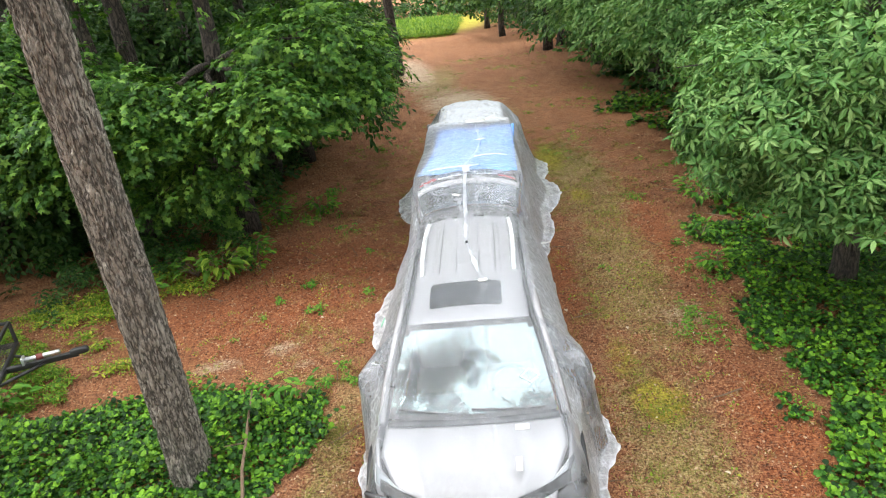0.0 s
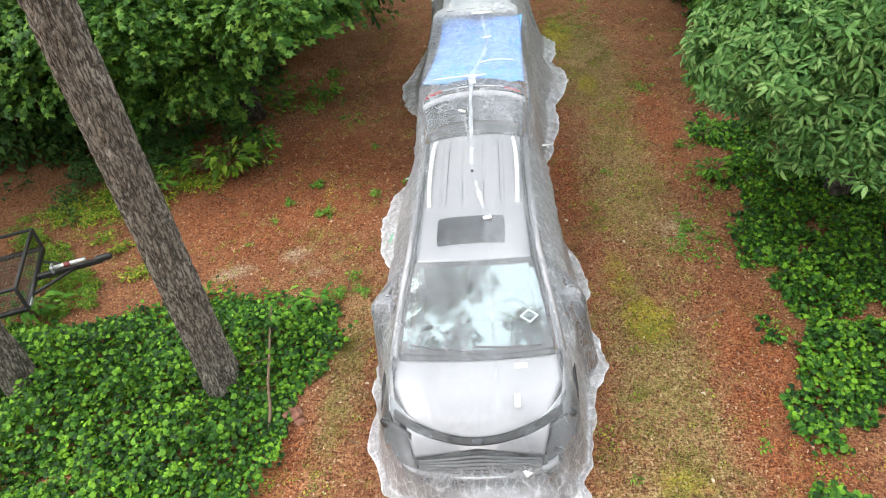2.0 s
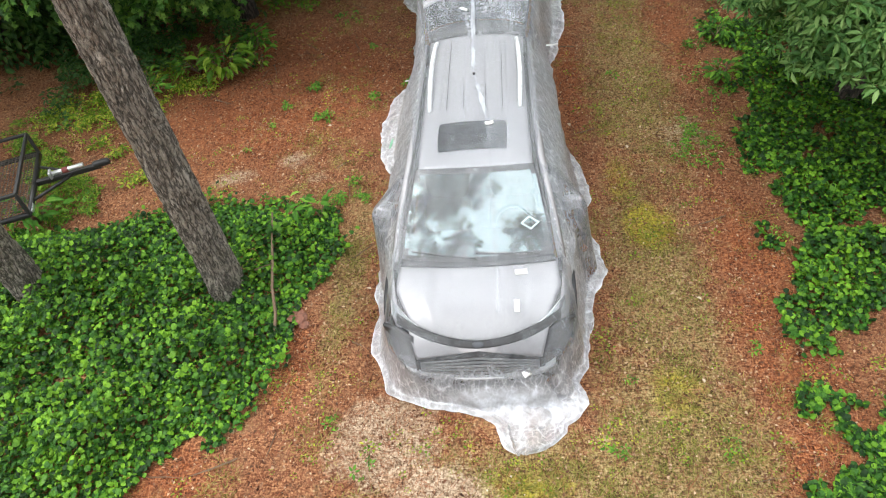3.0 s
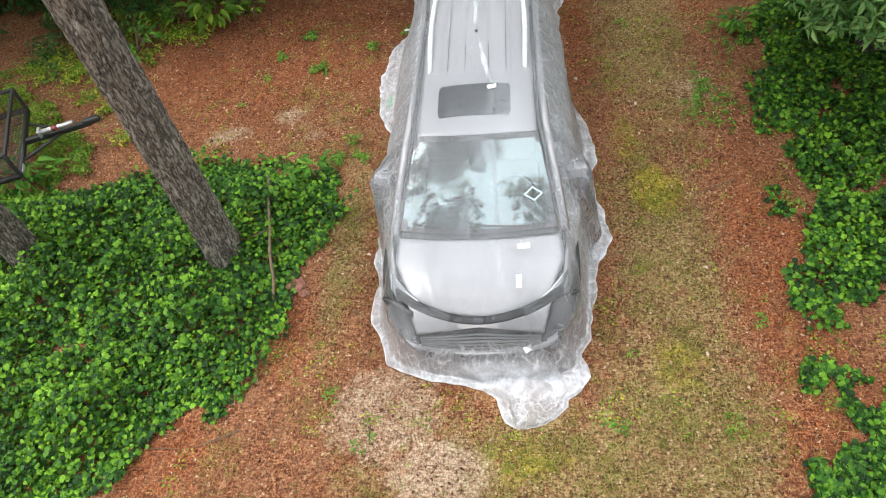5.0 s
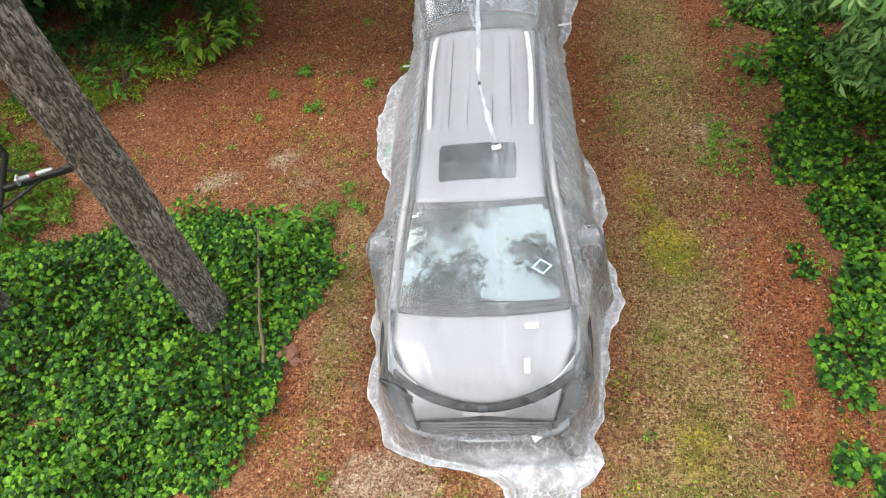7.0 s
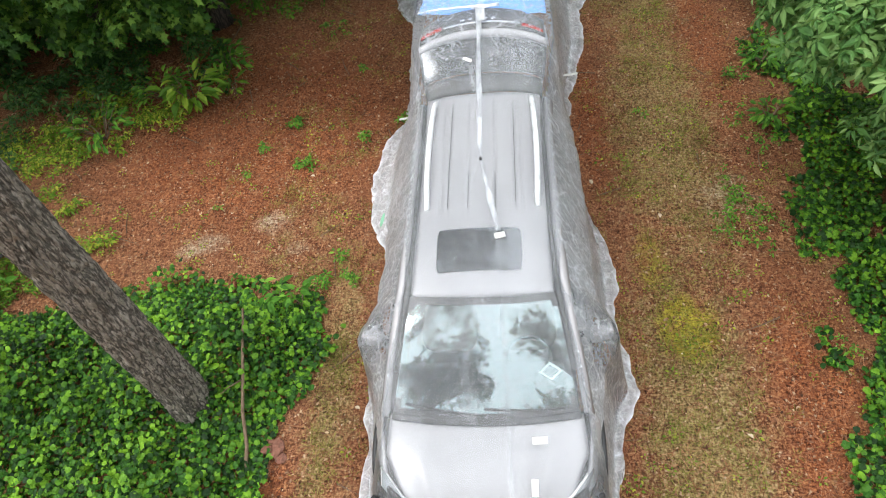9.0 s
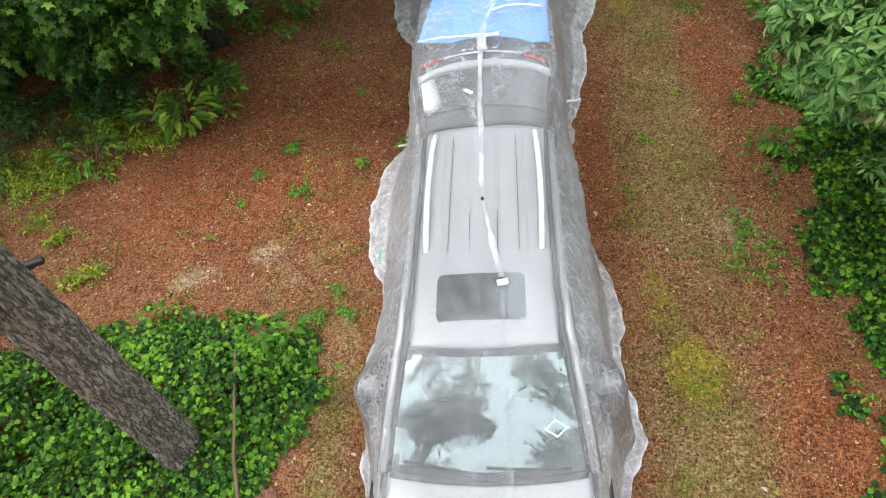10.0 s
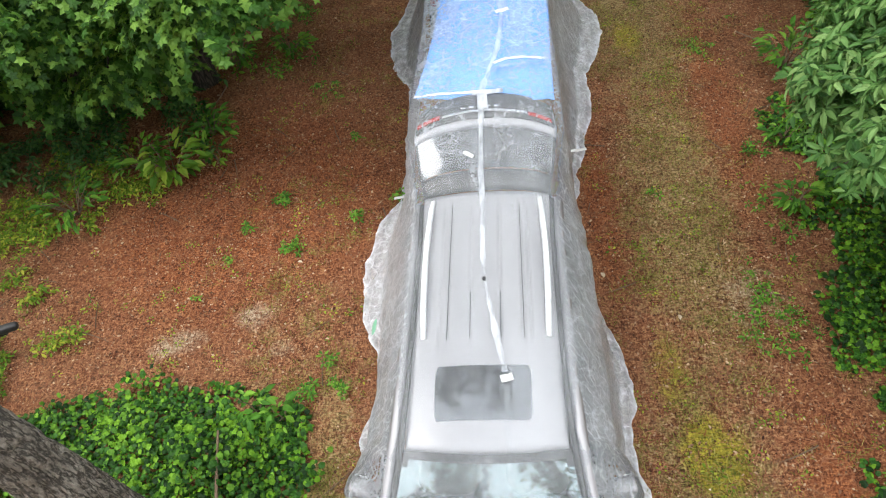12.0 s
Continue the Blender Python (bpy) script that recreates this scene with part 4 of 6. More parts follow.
def strip(name, label, category, pts, width, mat, up=0.0, group=""):
    """A ribbon along points, slightly uneven."""
    bm = bmesh.new()
    ps = [Vector(p) for p in pts]
    dense = []
    for a, b in zip(ps, ps[1:]):
        dense += [a.lerp(b, k / 6) for k in range(6)]
    dense.append(ps[-1])
    rows = []
    for i, p in enumerate(dense):
        d = (dense[min(i + 1, len(dense) - 1)] - dense[max(0, i - 1)]).normalized()
        side = d.cross(Vector((0, 0, 1))).normalized()
        w = width * (1 + (0.35 if mat is TAPE else 0.8) * noise.noise(p * 9))
        rows.append([bm.verts.new(p + side * (w * k) + Vector((0, 0, up + 0.010 * noise.noise(p * 11) + 0.008 * math.cos(3 * k)))) for k in (-0.5, -0.17, 0.17, 0.5)])
    for a, b in zip(rows, rows[1:]):
        for k in range(3):
            f = bm.faces.new((a[k], a[k + 1], b[k + 1], b[k]))
            f.normal_update()
            if f.normal.z < 0:
                f.normal_flip()
    if mat in (TAPE,):
        bmesh.ops.solidify(bm, geom=bm.faces[:], thickness=0.002)
    if mat is not TAPE:
        return part(name, bm, mat, COVER, label)
    return tagged(part(name, bm, mat), label, category, group)


def film_top(x, y):
    zt, xe = float(np.interp(y, *TOP)), float(np.interp(y, *EDGE))
    cabin = min(1, max(0, (zt - 1.12) / 0.4))
    return zt + (-0.05 - 0.045 * cabin) * min(1, abs(x) / xe) ** 2.6


SEAM = film("gathered_polythene", 0.25, 0.6, 4, 0.4)


def on_film(pts, up=0.012):
    return [(x, y, film_top(x, y) + up) for x, y in pts]


strip("seam_strip", "milky gathered seam of polythene along the cover", "film seam", on_film([(-0.02, 5.2), (-0.03, 4.8), (-0.035, 4.4), (-0.02, 4.0), (-0.02, 3.6), (-0.005, 3.25)]), 0.045, SEAM)
strip("seam_strip", "twisted polythene seam between knot and tape", "film seam", on_film([(0.0, 3.2), (0.045, 2.92), (0.10, 2.62), (0.15, 2.38)]), 0.035, SEAM)
strip("seam_strip", "gathered polythene seam over the tarpaulin", "film seam", on_film([(-0.03, 5.3), (0.03, 5.66), (0.09, 5.9), (0.14, 6.15), (0.17, 6.5), (0.20, 6.9), (0.15, 7.4), (0.12, 7.9)]), 0.055, SEAM)
strip("overlap_strip", "doubled strip of polythene down the windshield and hood", "film seam", on_film([(0.155, 2.28), (0.16, 2.0), (0.17, 1.6), (0.18, 1.2), (0.19, 0.8), (0.20, 0.45)], 0.010), 0.035, film("double_polythene", 0.08, 0.2, 5, 0.2))
tagged(part("knot", blob_bm(0.032, 0.04, 0.03, (-0.003, 3.2, film_top(0, 3.2) + 0.025), 0.9), BLACK), "small dark knot tied in the polythene", "knot")


THIN_TAPE = film("thin_white_tape", 0.45, 0.75, 6, 0.3)


def tape(at, size, turn, tilt=0.0, mat=TAPE, label="short strip of white tape stuck to the polythene"):
    x, y, z = at
    bm = grid_bm(lambda u, v: ((u - 0.5) * size[0], (v - 0.5) * size[1], 0.004 * math.sin(9 * u + 5 * v)), 6, 4, 0.002)
    bmesh.ops.rotate(bm, verts=bm.verts, cent=(0, 0, 0), matrix=Euler((radians(tilt), 0, radians(turn))).to_matrix())
    bmesh.ops.translate(bm, verts=bm.verts, vec=(x, y, z))
    return tagged(part("tape_piece", bm, mat), label, "tape", "tape pieces")


tape((0.416, 0.823, film_top(0.416, 0.823) + 0.018), (0.115, 0.055), 3, 12)
tape((0.366, 0.502, film_top(0.366, 0.502) + 0.02), (0.05, 0.125), 0, 18)
tape((0.16, 2.33, film_top(0.16, 2.33) + 0.02), (0.09, 0.06), 15)
tape((0.43, 0.10, 0.50), (0.085, 0.06), 35, 40)
tape((1.06, 6.32, 0.27), (0.22, 0.045), 8)
tape((-1.17, 5.75, 0.16), (0.13, 0.04), 12)
tape((-0.15, 4.62, film_top(0.15, 4.62) + 0.01), (0.11, 0.035), -40, 15)
tape((0.04, 5.33, 1.972), (0.30, 0.07), 2, 0, THIN_TAPE, label="patch of thin white tape over the tarpaulin edge")
tape((-0.01, 5.2, 1.968), (0.10, 0.28), 4, 0, THIN_TAPE, label="patch of thin white tape along the seam")
tape((0.20, 6.9, 1.92), (0.16, 0.07), 20)
tape((0.12, 7.95, 1.97), (0.36, 0.16), 3, label="wide patch of white tape at the far tarpaulin edge")
strip("tape_band", "white tape band along the near tarpaulin edge", "tape", on_film([(-0.71, 5.44), (-0.45, 5.39), (-0.2, 5.35), (-0.02, 5.35)], 0.02), 0.035, TAPE, 0, "tape bands")
strip("tape_band", "white tape band running across the tarpaulin", "tape", on_film([(0.10, 5.84), (0.2, 5.91), (0.34, 5.94), (0.5, 5.95), (0.67, 5.98)], 0.02), 0.04, TAPE, 0, "tape bands")
tagged(part("tape_patch", blob_bm(0.12, 0.17, 0.012, (-1.15, 3.52, 0.62), 0.8, Matrix.Rotation(-1.0, 4, "Y")), GREENTAPE), "green tape patch on the film's side", "tape")
tagged(part("paper_label", blob_bm(0.012, 0.13, 0.12, (0.79, 3.18, 1.16), 0.4, Matrix.Rotation(-0.42, 4, "Y")), PAPER), "white paper label behind the film's side", "label")

# ---------------------------------------------------------------- leaves and plants
def leaf(length, width, fold=0.12, droop=0.15):
    """A pointed blade, folded along its rib: 6 triangles. It starts at the origin and points along y."""
    v = [(0, 0, 0), (-width * 0.42, length * 0.30, fold * width), (width * 0.42, length * 0.30, fold * width), (0, length * 0.36, 0),
         (-width * 0.40, length * 0.62, fold * width - droop * length * 0.25), (width * 0.40, length * 0.62, fold * width - droop * length * 0.25),
         (0, length * 0.66, -droop * length * 0.35), (0, length, -droop * length)]
    f = [(0, 2, 3), (0, 3, 1), (1, 3, 6), (1, 6, 4), (3, 2, 5), (3, 5, 6), (4, 6, 7), (6, 5, 7)]
    return np.array(v, float), np.array(f)


def lobed(size, lobes=5, deep=0.32):
    """A lobed, slightly cupped leaf, as of ivy or maple."""
    v = [(0, size * 0.32, 0.04 * size)]
    n = lobes * 2
    for k in range(n):
        a = -math.pi / 2 + 2 * math.pi * (k + 0.5) / n
        r = size * (0.55 if k % 2 else 0.55 * (1 - deep)) * (1.15 if abs(a - math.pi / 2) < 0.5 else 1.0)
        v.append((r * math.cos(a), size * 0.42 + r * math.sin(a), -0.10 * size * (k % 2)))
    f = [(0, 1 + k, 1 + (k + 1) % n) for k in range(n)]
    return np.array(v, float), np.array(f)


def joined(pieces):
    vs, fs, n = [], [], 0
    for v, f in pieces:
        vs.append(v)
        fs.append(f + n)
        n += len(v)
    return np.concatenate(vs), np.concatenate(fs)


def moved(v, f, m):
    m = np.array(m)
    return v @ m[:3, :3].T + m[:3, 3], f


def spray(leaf_vf, count, length, seed, spread=65):
    """A flat twig's worth of leaves, set to both sides along y."""
    r = np.random.default_rng(seed)
    out = []
    for k in range(count):
        t = (k + 0.6) / count
        side = -1 if k % 2 else 1
        s = 0.75 + 0.5 * r.random()
        m = pose((r.random() - 0.5) * 0.06, t * length, (r.random() - 0.5) * 0.06 - 0.10 * length * t * t, r.normal(-12, 14), r.normal(0, 18), side * -(spread * (1 - 0.75 * t)) + r.normal(0, 12)) @ Matrix.Scale(s, 4)
        out.append(moved(*leaf_vf, m))
    return joined(out)


def whorl(leaf_vf, count, seed, droop=28):
    """Leaves spread from one point like fingers."""
    r = np.random.default_rng(seed)
    out = []
    for k in range(count):
        m = pose(0, 0, 0, 0, 0, 360 * k / count + r.normal(0, 9)) @ pose(0, 0.02, 0, -droop + r.normal(0, 12), r.normal(0, 10), 0) @ Matrix.Scale(0.75 + 0.4 * r.random(), 4)
        out.append(moved(*leaf_vf, m))
    return joined(out)


def frames_of(normals, ways):
    n = normals / np.linalg.norm(normals, axis=1, keepdims=True)
    y = ways - (ways * n).sum(1, keepdims=True) * n
    y /= np.linalg.norm(y, axis=1, keepdims=True) + 1e-9
    x = np.cross(y, n)
    return np.stack([x, y, n], -1)


def scatter_arrays(templates, pos, rot, size):
    """Copies of the templates in turn, each at its place, turn and size, as plain arrays."""
    vs, fs, n = [], [], 0
    for k, (v, f) in enumerate(templates):
        p, r, s = pos[k::len(templates)], rot[k::len(templates)], size[k::len(templates)]
        if not len(p):
            continue
        w = np.einsum("nij,kj->nki", r, v) * s[:, None, None] + p[:, None, :]
        vs.append(w.reshape(-1, 3))
        fs.append((f[None] + (np.arange(len(p)) * len(v))[:, None, None]).reshape(-1, f.shape[1]) + n)
        n += w.shape[0] * w.shape[1]
    return np.concatenate(vs), np.concatenate(fs)


def lobe_points(center, radii, count, inner=0.62, low=-0.75):
    """Places in the outer shell of a lobe, with its way out."""
    d = rng.normal(size=(count * 3, 3))
    d /= np.linalg.norm(d, axis=1, keepdims=True)
    d = d[d[:, 2] > low][:count]
    wob = np.array([noise.noise(Vector(q * 2.2 + np.array(center))) for q in d])
    r = (inner + (1 - inner) * rng.random(len(d)) ** 0.6) * (1 + 0.45 * wob)
    return np.array(center) + d * r[:, None] * np.array(radii), d


def crown_arrays(lobes, templates, size, up=0.75, density=1.0):
    pos, out = [], []
    for c, r, n in lobes:
        p, d = lobe_points(c, r, int(n * density))
        pos.append(p)
        out.append(d)
    pos, out = np.concatenate(pos), np.concatenate(out)
    nrm = out * 0.45 + np.array([0, 0, up]) + rng.normal(0, 0.28, out.shape)
    way = out * np.array([1, 1, 0.35]) + rng.normal(0, 0.45, out.shape)
    keep = pos[:, 2] > 0.05
    pos, nrm, way = pos[keep], nrm[keep], way[keep]
    return scatter_arrays(templates, pos, frames_of(nrm, way), size * (0.75 + 0.5 * rng.random(len(pos))))


def bent(a, b, sag=0.1, n=7, jitter=0.06):
    a, b = Vector(a), Vector(b)
    d = (b - a).length
    return [a.lerp(b, t) + Vector((rng.normal(0, jitter), rng.normal(0, jitter), sag * d * math.sin(math.pi * t))) * (1 if 0 < t < 1 else 0) for t in map(float, np.linspace(0, 1, n))]


def tree(label, base, height, radius, lobes, templates, size, leaf_mat, bark_mat=None, lean=(0, 0), density=1.0, up=0.75, name="tree"):
    bx, by = base
    t = thing(name, label, "tree", (bx, by, 0))
    top = Vector((lean[0] * height, lean[1] * height, height))
    stem = [Vector((0, 0, -0.1))] + [top * float(k) + Vector((rng.normal(0, 0.04), rng.normal(0, 0.04), 0)) for k in np.linspace(0.05, 1, 9)]
    radii = [radius * 1.35] + [radius * (1.1 - 0.75 * k) for k in np.linspace(0.05, 1, 9)]
    part("trunk", tube_bm(stem, radii, 12), bark_mat or DARK_BARK, t)
    for c, r, n in lobes:
        cc = Vector(c) - Vector((bx, by, 0))
        h = min(max(0.35 * height, cc.z - 0.5), height * 0.9)
        a = top * (h / height)
        part("limb", tube_bm(bent(a, cc, 0.05), np.linspace(radius * 0.42, 0.012, 7), 7), bark_mat or DARK_BARK, t)
        for k in range(3):
            e = cc + Vector((rng.normal(0, r[0] * 0.5), rng.normal(0, r[1] * 0.5), rng.normal(0, r[2] * 0.4)))
            part("branch", tube_bm(bent(a.lerp(cc, 0.6), e, 0.04), np.linspace(radius * 0.2, 0.006, 7), 6), bark_mat or DARK_BARK, t)
    v, f = crown_arrays(lobes, templates, size, up, density)
    crown = new("crown", np_mesh("crown", v - np.array([bx, by, 0]), f, leaf_mat, False))
    crown.parent = t
    return t


MAPLE_SPRAYS = [spray(lobed(0.125, 5, 0.5), 8, 0.42, s) for s in (1, 2, 3, 4)]
OVAL_SPRAYS = [spray(leaf(0.10, 0.055), 10, 0.40, s) for s in (5, 6, 7)]
HICKORY_WHORLS = [whorl(leaf(0.105, 0.040, 0.16, 0.2), n, s, 10) for n, s in ((6, 11), (7, 12), (6, 13), (8, 14))]
COARSE = [spray(leaf(0.24, 0.15), 7, 0.75, s) for s in (8, 9)]
TUFTS = [whorl(leaf(0.30, 0.02, 0.1, 0.1), 14, s, -25) for s in (15, 16)]

# near woods, one side
tree("young sweetgum with layered star-shaped green leaves beside the clearing", (-4.62, 8.75), 9.5, 0.185,
     [((-4.85, 6.4, 2.85), (0.85, 0.7, 0.62), 330), ((-3.0, 6.35, 2.9), (0.72, 0.7, 0.55), 320), ((-2.6, 7.15, 2.75), (0.7, 0.75, 0.5), 260), ((-2.05, 8.1, 3.0), (0.7, 0.9, 0.6), 280),
      ((-2.55, 7.6, 3.7), (1.05, 1.2, 0.55), 300), ((-4.35, 6.6, 1.95), (0.6, 0.45, 0.5), 120), ((-5.0, 8.2, 0.95), (0.5, 0.35, 0.5), 120), ((-3.6, 7.6, 5.9), (2.4, 2.2, 1.3), 170)],
     MAPLE_SPRAYS, 0.86, MAPLE, None, (0.02, 0.01), 1.1)
tree("sweetgum with drooping green boughs at the wood's edge", (-6.7, 8.7), 7.0, 0.16,
     [((-5.5, 6.35, 3.0), (0.9, 0.75, 0.7), 320), ((-6.6, 6.5, 2.5), (1.2, 0.9, 1.0), 420), ((-5.5, 7.2, 1.5), (0.9, 0.6, 0.7), 190), ((-7.4, 7.0, 3.4), (1.5, 1.3, 1.1), 420), ((-5.6, 7.6, 5.2), (2.2, 1.8, 1.2), 150)],
     MAPLE_SPRAYS, 0.86, MAPLE, None, (-0.02, 0), 1.15)
tree("dense green broadleaf over the clearing's edge", (-5.2, 12.6), 7.5, 0.17,
     [((-2.75, 9.9, 2.7), (1.0, 1.2, 1.0), 420), ((-2.8, 11.6, 2.8), (1.1, 1.5, 1.2), 420), ((-4.2, 9.8, 2.5), (1.2, 1.0, 0.9), 300), ((-3.4, 10.8, 5.4), (2.2, 2.4, 1.3), 200)],
     OVAL_SPRAYS, 1.1, MAPLE)
# near woods, other side
tree("broad hickory with large fingered green leaves", (4.9, 4.7), 7.5, 0.15,
     [((3.58, 3.6, 2.75), (0.88, 1.05, 0.85), 1000), ((3.32, 4.55, 2.6), (0.62, 1.0, 0.95), 800), ((4.35, 3.0, 2.15), (0.95, 0.6, 0.7), 600), ((3.9, 3.25, 1.85), (0.65, 0.45, 0.4), 340), ((3.72, 5.2, 1.85), (0.55, 0.75, 0.75), 520),
      ((4.6, 3.6, 3.3), (1.4, 1.2, 0.9), 760), ((5.3, 3.2, 2.3), (1.0, 0.9, 1.1), 480), ((4.3, 4.6, 2.4), (1.0, 1.2, 1.3), 480), ((4.8, 4.6, 5.4), (1.6, 1.6, 0.9), 120)],
     HICKORY_WHORLS, 1.1, HICKORY, None, (-0.02, -0.01), 1.35, 0.75)
tree("leafy tree with pale green boughs beside the lane", (6.6, 12.2), 8, 0.18,
     [((5.3, 11.6, 2.7), (1.4, 1.7, 1.4), 520), ((4.7, 13.2, 2.9), (1.2, 1.6, 1.1), 420), ((6.0, 9.4, 2.6), (1.5, 1.5, 1.6), 460), ((5.8, 12.5, 5.8), (2.2, 2.4, 1.3), 180)],
     OVAL_SPRAYS, 1.25, HICKORY)
tree("green broadleaf tree hanging over the lane", (5.8, 18.5), 9, 0.2,
     [((4.6, 17.4, 2.8), (1.4, 1.9, 1.5), 520), ((3.8, 20.6, 3.1), (1.2, 1.9, 1.5), 420), ((5.2, 18.6, 6.0), (2.4, 2.6, 1.6), 200)],
     OVAL_SPRAYS, 1.5, HICKORY)


def far_tree(x, y, h, side, size=2.0, n=420):
    tree("broadleaf tree of the surrounding wood", (x, y), h, 0.17,
         [((x + side * 1.0, y - 0.8, h * 0.30), (1.8, 2.0, 1.7), n), ((x - side * 0.6, y + 1.0, h * 0.38), (2.0, 2.0, 1.9), n), ((x, y, h * 0.80), (2.5, 2.5, h * 0.2), int(n * 0.6))],
         COARSE if size > 1.6 else OVAL_SPRAYS, size if size < 1.6 else 1.0, UNDER)


for x, y, h, s, z in ((-4.6, 13.8, 8, 1, 1.5), (-5.6, 17.5, 9, 1, 1.5), (-6.4, 22, 9, 1, 2), (-8.2, 28, 10, 1, 2), (-9.6, 35, 10, 1, 2), (-12.0, 44, 10, 1, 2), (-9.0, 10.0, 9, 1, 1.5), (-9.4, 14.5, 9, 1, 2), (-10.2, 6.4, 9, 1, 1.5), (-11.0, 2.0, 9, 1, 2),
                      (4.9, 24.5, 9, -1, 2), (4.2, 31, 10, -1, 2), (1.6, 37.5, 10, -1, 2), (0.8, 43, 10, -1, 2), (8.2, 8.0, 9, -1, 1.5), (8.6, 3.4, 9, -1, 1.5), (9.4, 15.5, 9, -1, 2), (9.0, 21.5, 9, -1, 2), (8.5, 29, 10, -1, 2), (7.6, 37, 10, -1, 2),
                      (-14, 57, 11, 1, 2), (-9, 60, 11, 1, 2), (-4, 61, 12, 1, 2), (1, 60, 11, -1, 2), (6, 57, 11, -1, 2), (11, 53, 11, -1, 2), (4.4, 49, 11, -1, 2),
                      (-14, -14, 9, 1, 2), (0, -15, 11, 1, 2), (6, -13, 11, -1, 2), (9, -8, 10, -1, 2), (10.5, -2, 9, -1, 2)):
    far_tree(x, y, h, s, z, 330 if z < 2 else 210)


def far_trunk(x, y, r, h, lean):
    t = thing("pine_tree", "tall dark pine trunk standing in the wood", "tree", (x, y, 0), group="background pines")
    pts = [(lean[0] * z, lean[1] * z, z) for z in np.linspace(-0.1, h, 8)]
    part("trunk", tube_bm(pts, np.linspace(r * 1.15, r * 0.55, 8), 14), PINE_BARK if r > 0.14 else DARK_BARK, t)
    c = [((lean[0] * h, lean[1] * h, h), (2.2, 2.2, 2.4), 160)]
    v, f = crown_arrays(c, TUFTS, 1.6)
    cr = new("crown", np_mesh("crown", v, f, UNDER, False))
    cr.parent = t


for x, y, r, h, l in ((-7.4, 9.3, 0.17, 14, (0.01, 0)), (-6.6, 12.5, 0.15, 13, (0, 0)), (6.2, 15.5, 0.17, 14, (0, 0)), (7.2, 6.6, 0.15, 13, (0, 0)),
                      (3.0, 46, 0.2, 14, (0, 0)), (-1.5, 58, 0.2, 14, (0, 0)), (5.5, 27.5, 0.18, 14, (0, 0))):
    far_trunk(x, y, r, h, l)


def understorey(x, y, w):
    """A low, dense young tree that closes the view into the wood."""
    tree("low dark green tree filling the shaded wood", (x, y), 4.6, 0.07,
         [((x, y, 0.9), (w, 0.8, 0.9), 330), ((x - 0.3 * w, y + 0.3, 2.3), (w, 0.9, 1.0), 330), ((x + 0.3 * w, y + 0.5, 3.7), (w, 0.9, 1.0), 300)], OVAL_SPRAYS, 1.5, UNDER)


for x, y, w in ((-6.4, 11.4, 1.3), (-8.4, 10.6, 1.4), (-5.9, 14.2, 1.4), (-8.2, 13.6, 1.6), (-7.4, 17.5, 1.8), (-10.4, 12.5, 1.6), (-9.6, 16.5, 1.8), (-9.2, 8.2, 1.2), (7.2, 10.2, 1.3), (6.6, 21.5, 1.8)):
    understorey(x, y, w)

# tall trees round the clearing; their unseen crowns are added to shade the wood
for x, y, h in ((-9.0, 13, 17), (-8.0, 20, 18), (8.5, 13.5, 17), (8.0, 21, 18), (-3.5, 27, 19), (3.5, 30, 19), (7, -14, 16)):
    tree("tall broadleaf tree with unseen crown added for shade", (x, y), h, 0.2, [((x * 0.86, y, h * 0.55), (3.0, 3.2, 2.4), 240), ((x * 0.8, y + 1.5, h * 0.78), (3.2, 3.2, 2.6), 260), ((x, y - 1, h), (2.6, 2.6, 2.6), 200)], COARSE, 1.5, UNDER)


# unseen crowns over the lane, added to dim what glass and roof reflect
tree("tall broadleaf tree with unseen crown added over the lane", (-6.6, 9.6), 15, 0.19, [((-4.2, 9.6, 9.5), (2.2, 2.2, 1.3), 180), ((-2.0, 9.8, 10.6), (1.8, 2.0, 1.2), 90), ((-3.4, 12.5, 11.5), (2.4, 2.4, 1.5), 130), ((-4.6, 8.2, 13), (2.6, 2.6, 1.6), 180)], COARSE, 1.2, UNDER)
tree("tall broadleaf tree with unseen crown added over the lane", (7.0, 10.8), 15, 0.19, [((4.2, 10.2, 9.6), (2.1, 2.2, 1.3), 180), ((2.0, 10.6, 11.2), (1.8, 2.0, 1.3), 90), ((3.4, 13.4, 12), (2.4, 2.4, 1.5), 130)], COARSE, 1.2, UNDER)


def loose_crown(label, base, h, lo, hi, clumps, leaves):
    """A tall tree whose crown is many small airy clumps with sky between them."""
    pts = rng.uniform(lo, hi, (clumps, 3))
    tree(label, base, h, 0.17, [(tuple(map(float, p)), (r, r, r * 0.7), int(leaves * r * r)) for p, r in zip(pts, map(float, rng.uniform(0.28, 0.62, clumps)))], MAPLE_SPRAYS, 0.95, UNDER)


loose_crown("tall airy broadleaf tree before the clearing", (-3.9, -6.2), 12.5, (-4.2, -7.6, 7.8), (-0.7, -2.2, 12.4), 46, 150)
loose_crown("tall airy broadleaf tree before the clearing", (4.6, -5.6), 12.5, (1.7, -4.2, 10.0), (4.0, -1.6, 12.4), 12, 130)
loose_crown("tall airy broadleaf tree arching over the lane", (-6.9, 11.6), 14.0, (-3.4, 4.6, 10.4), (1.0, 12.0, 14.0), 36, 150)
loose_crown("small broadleaf tree before the clearing", (1.4, -10.6), 9.0, (-0.6, -10.8, 7.0), (2.8, -9.4, 8.7), 16, 170)


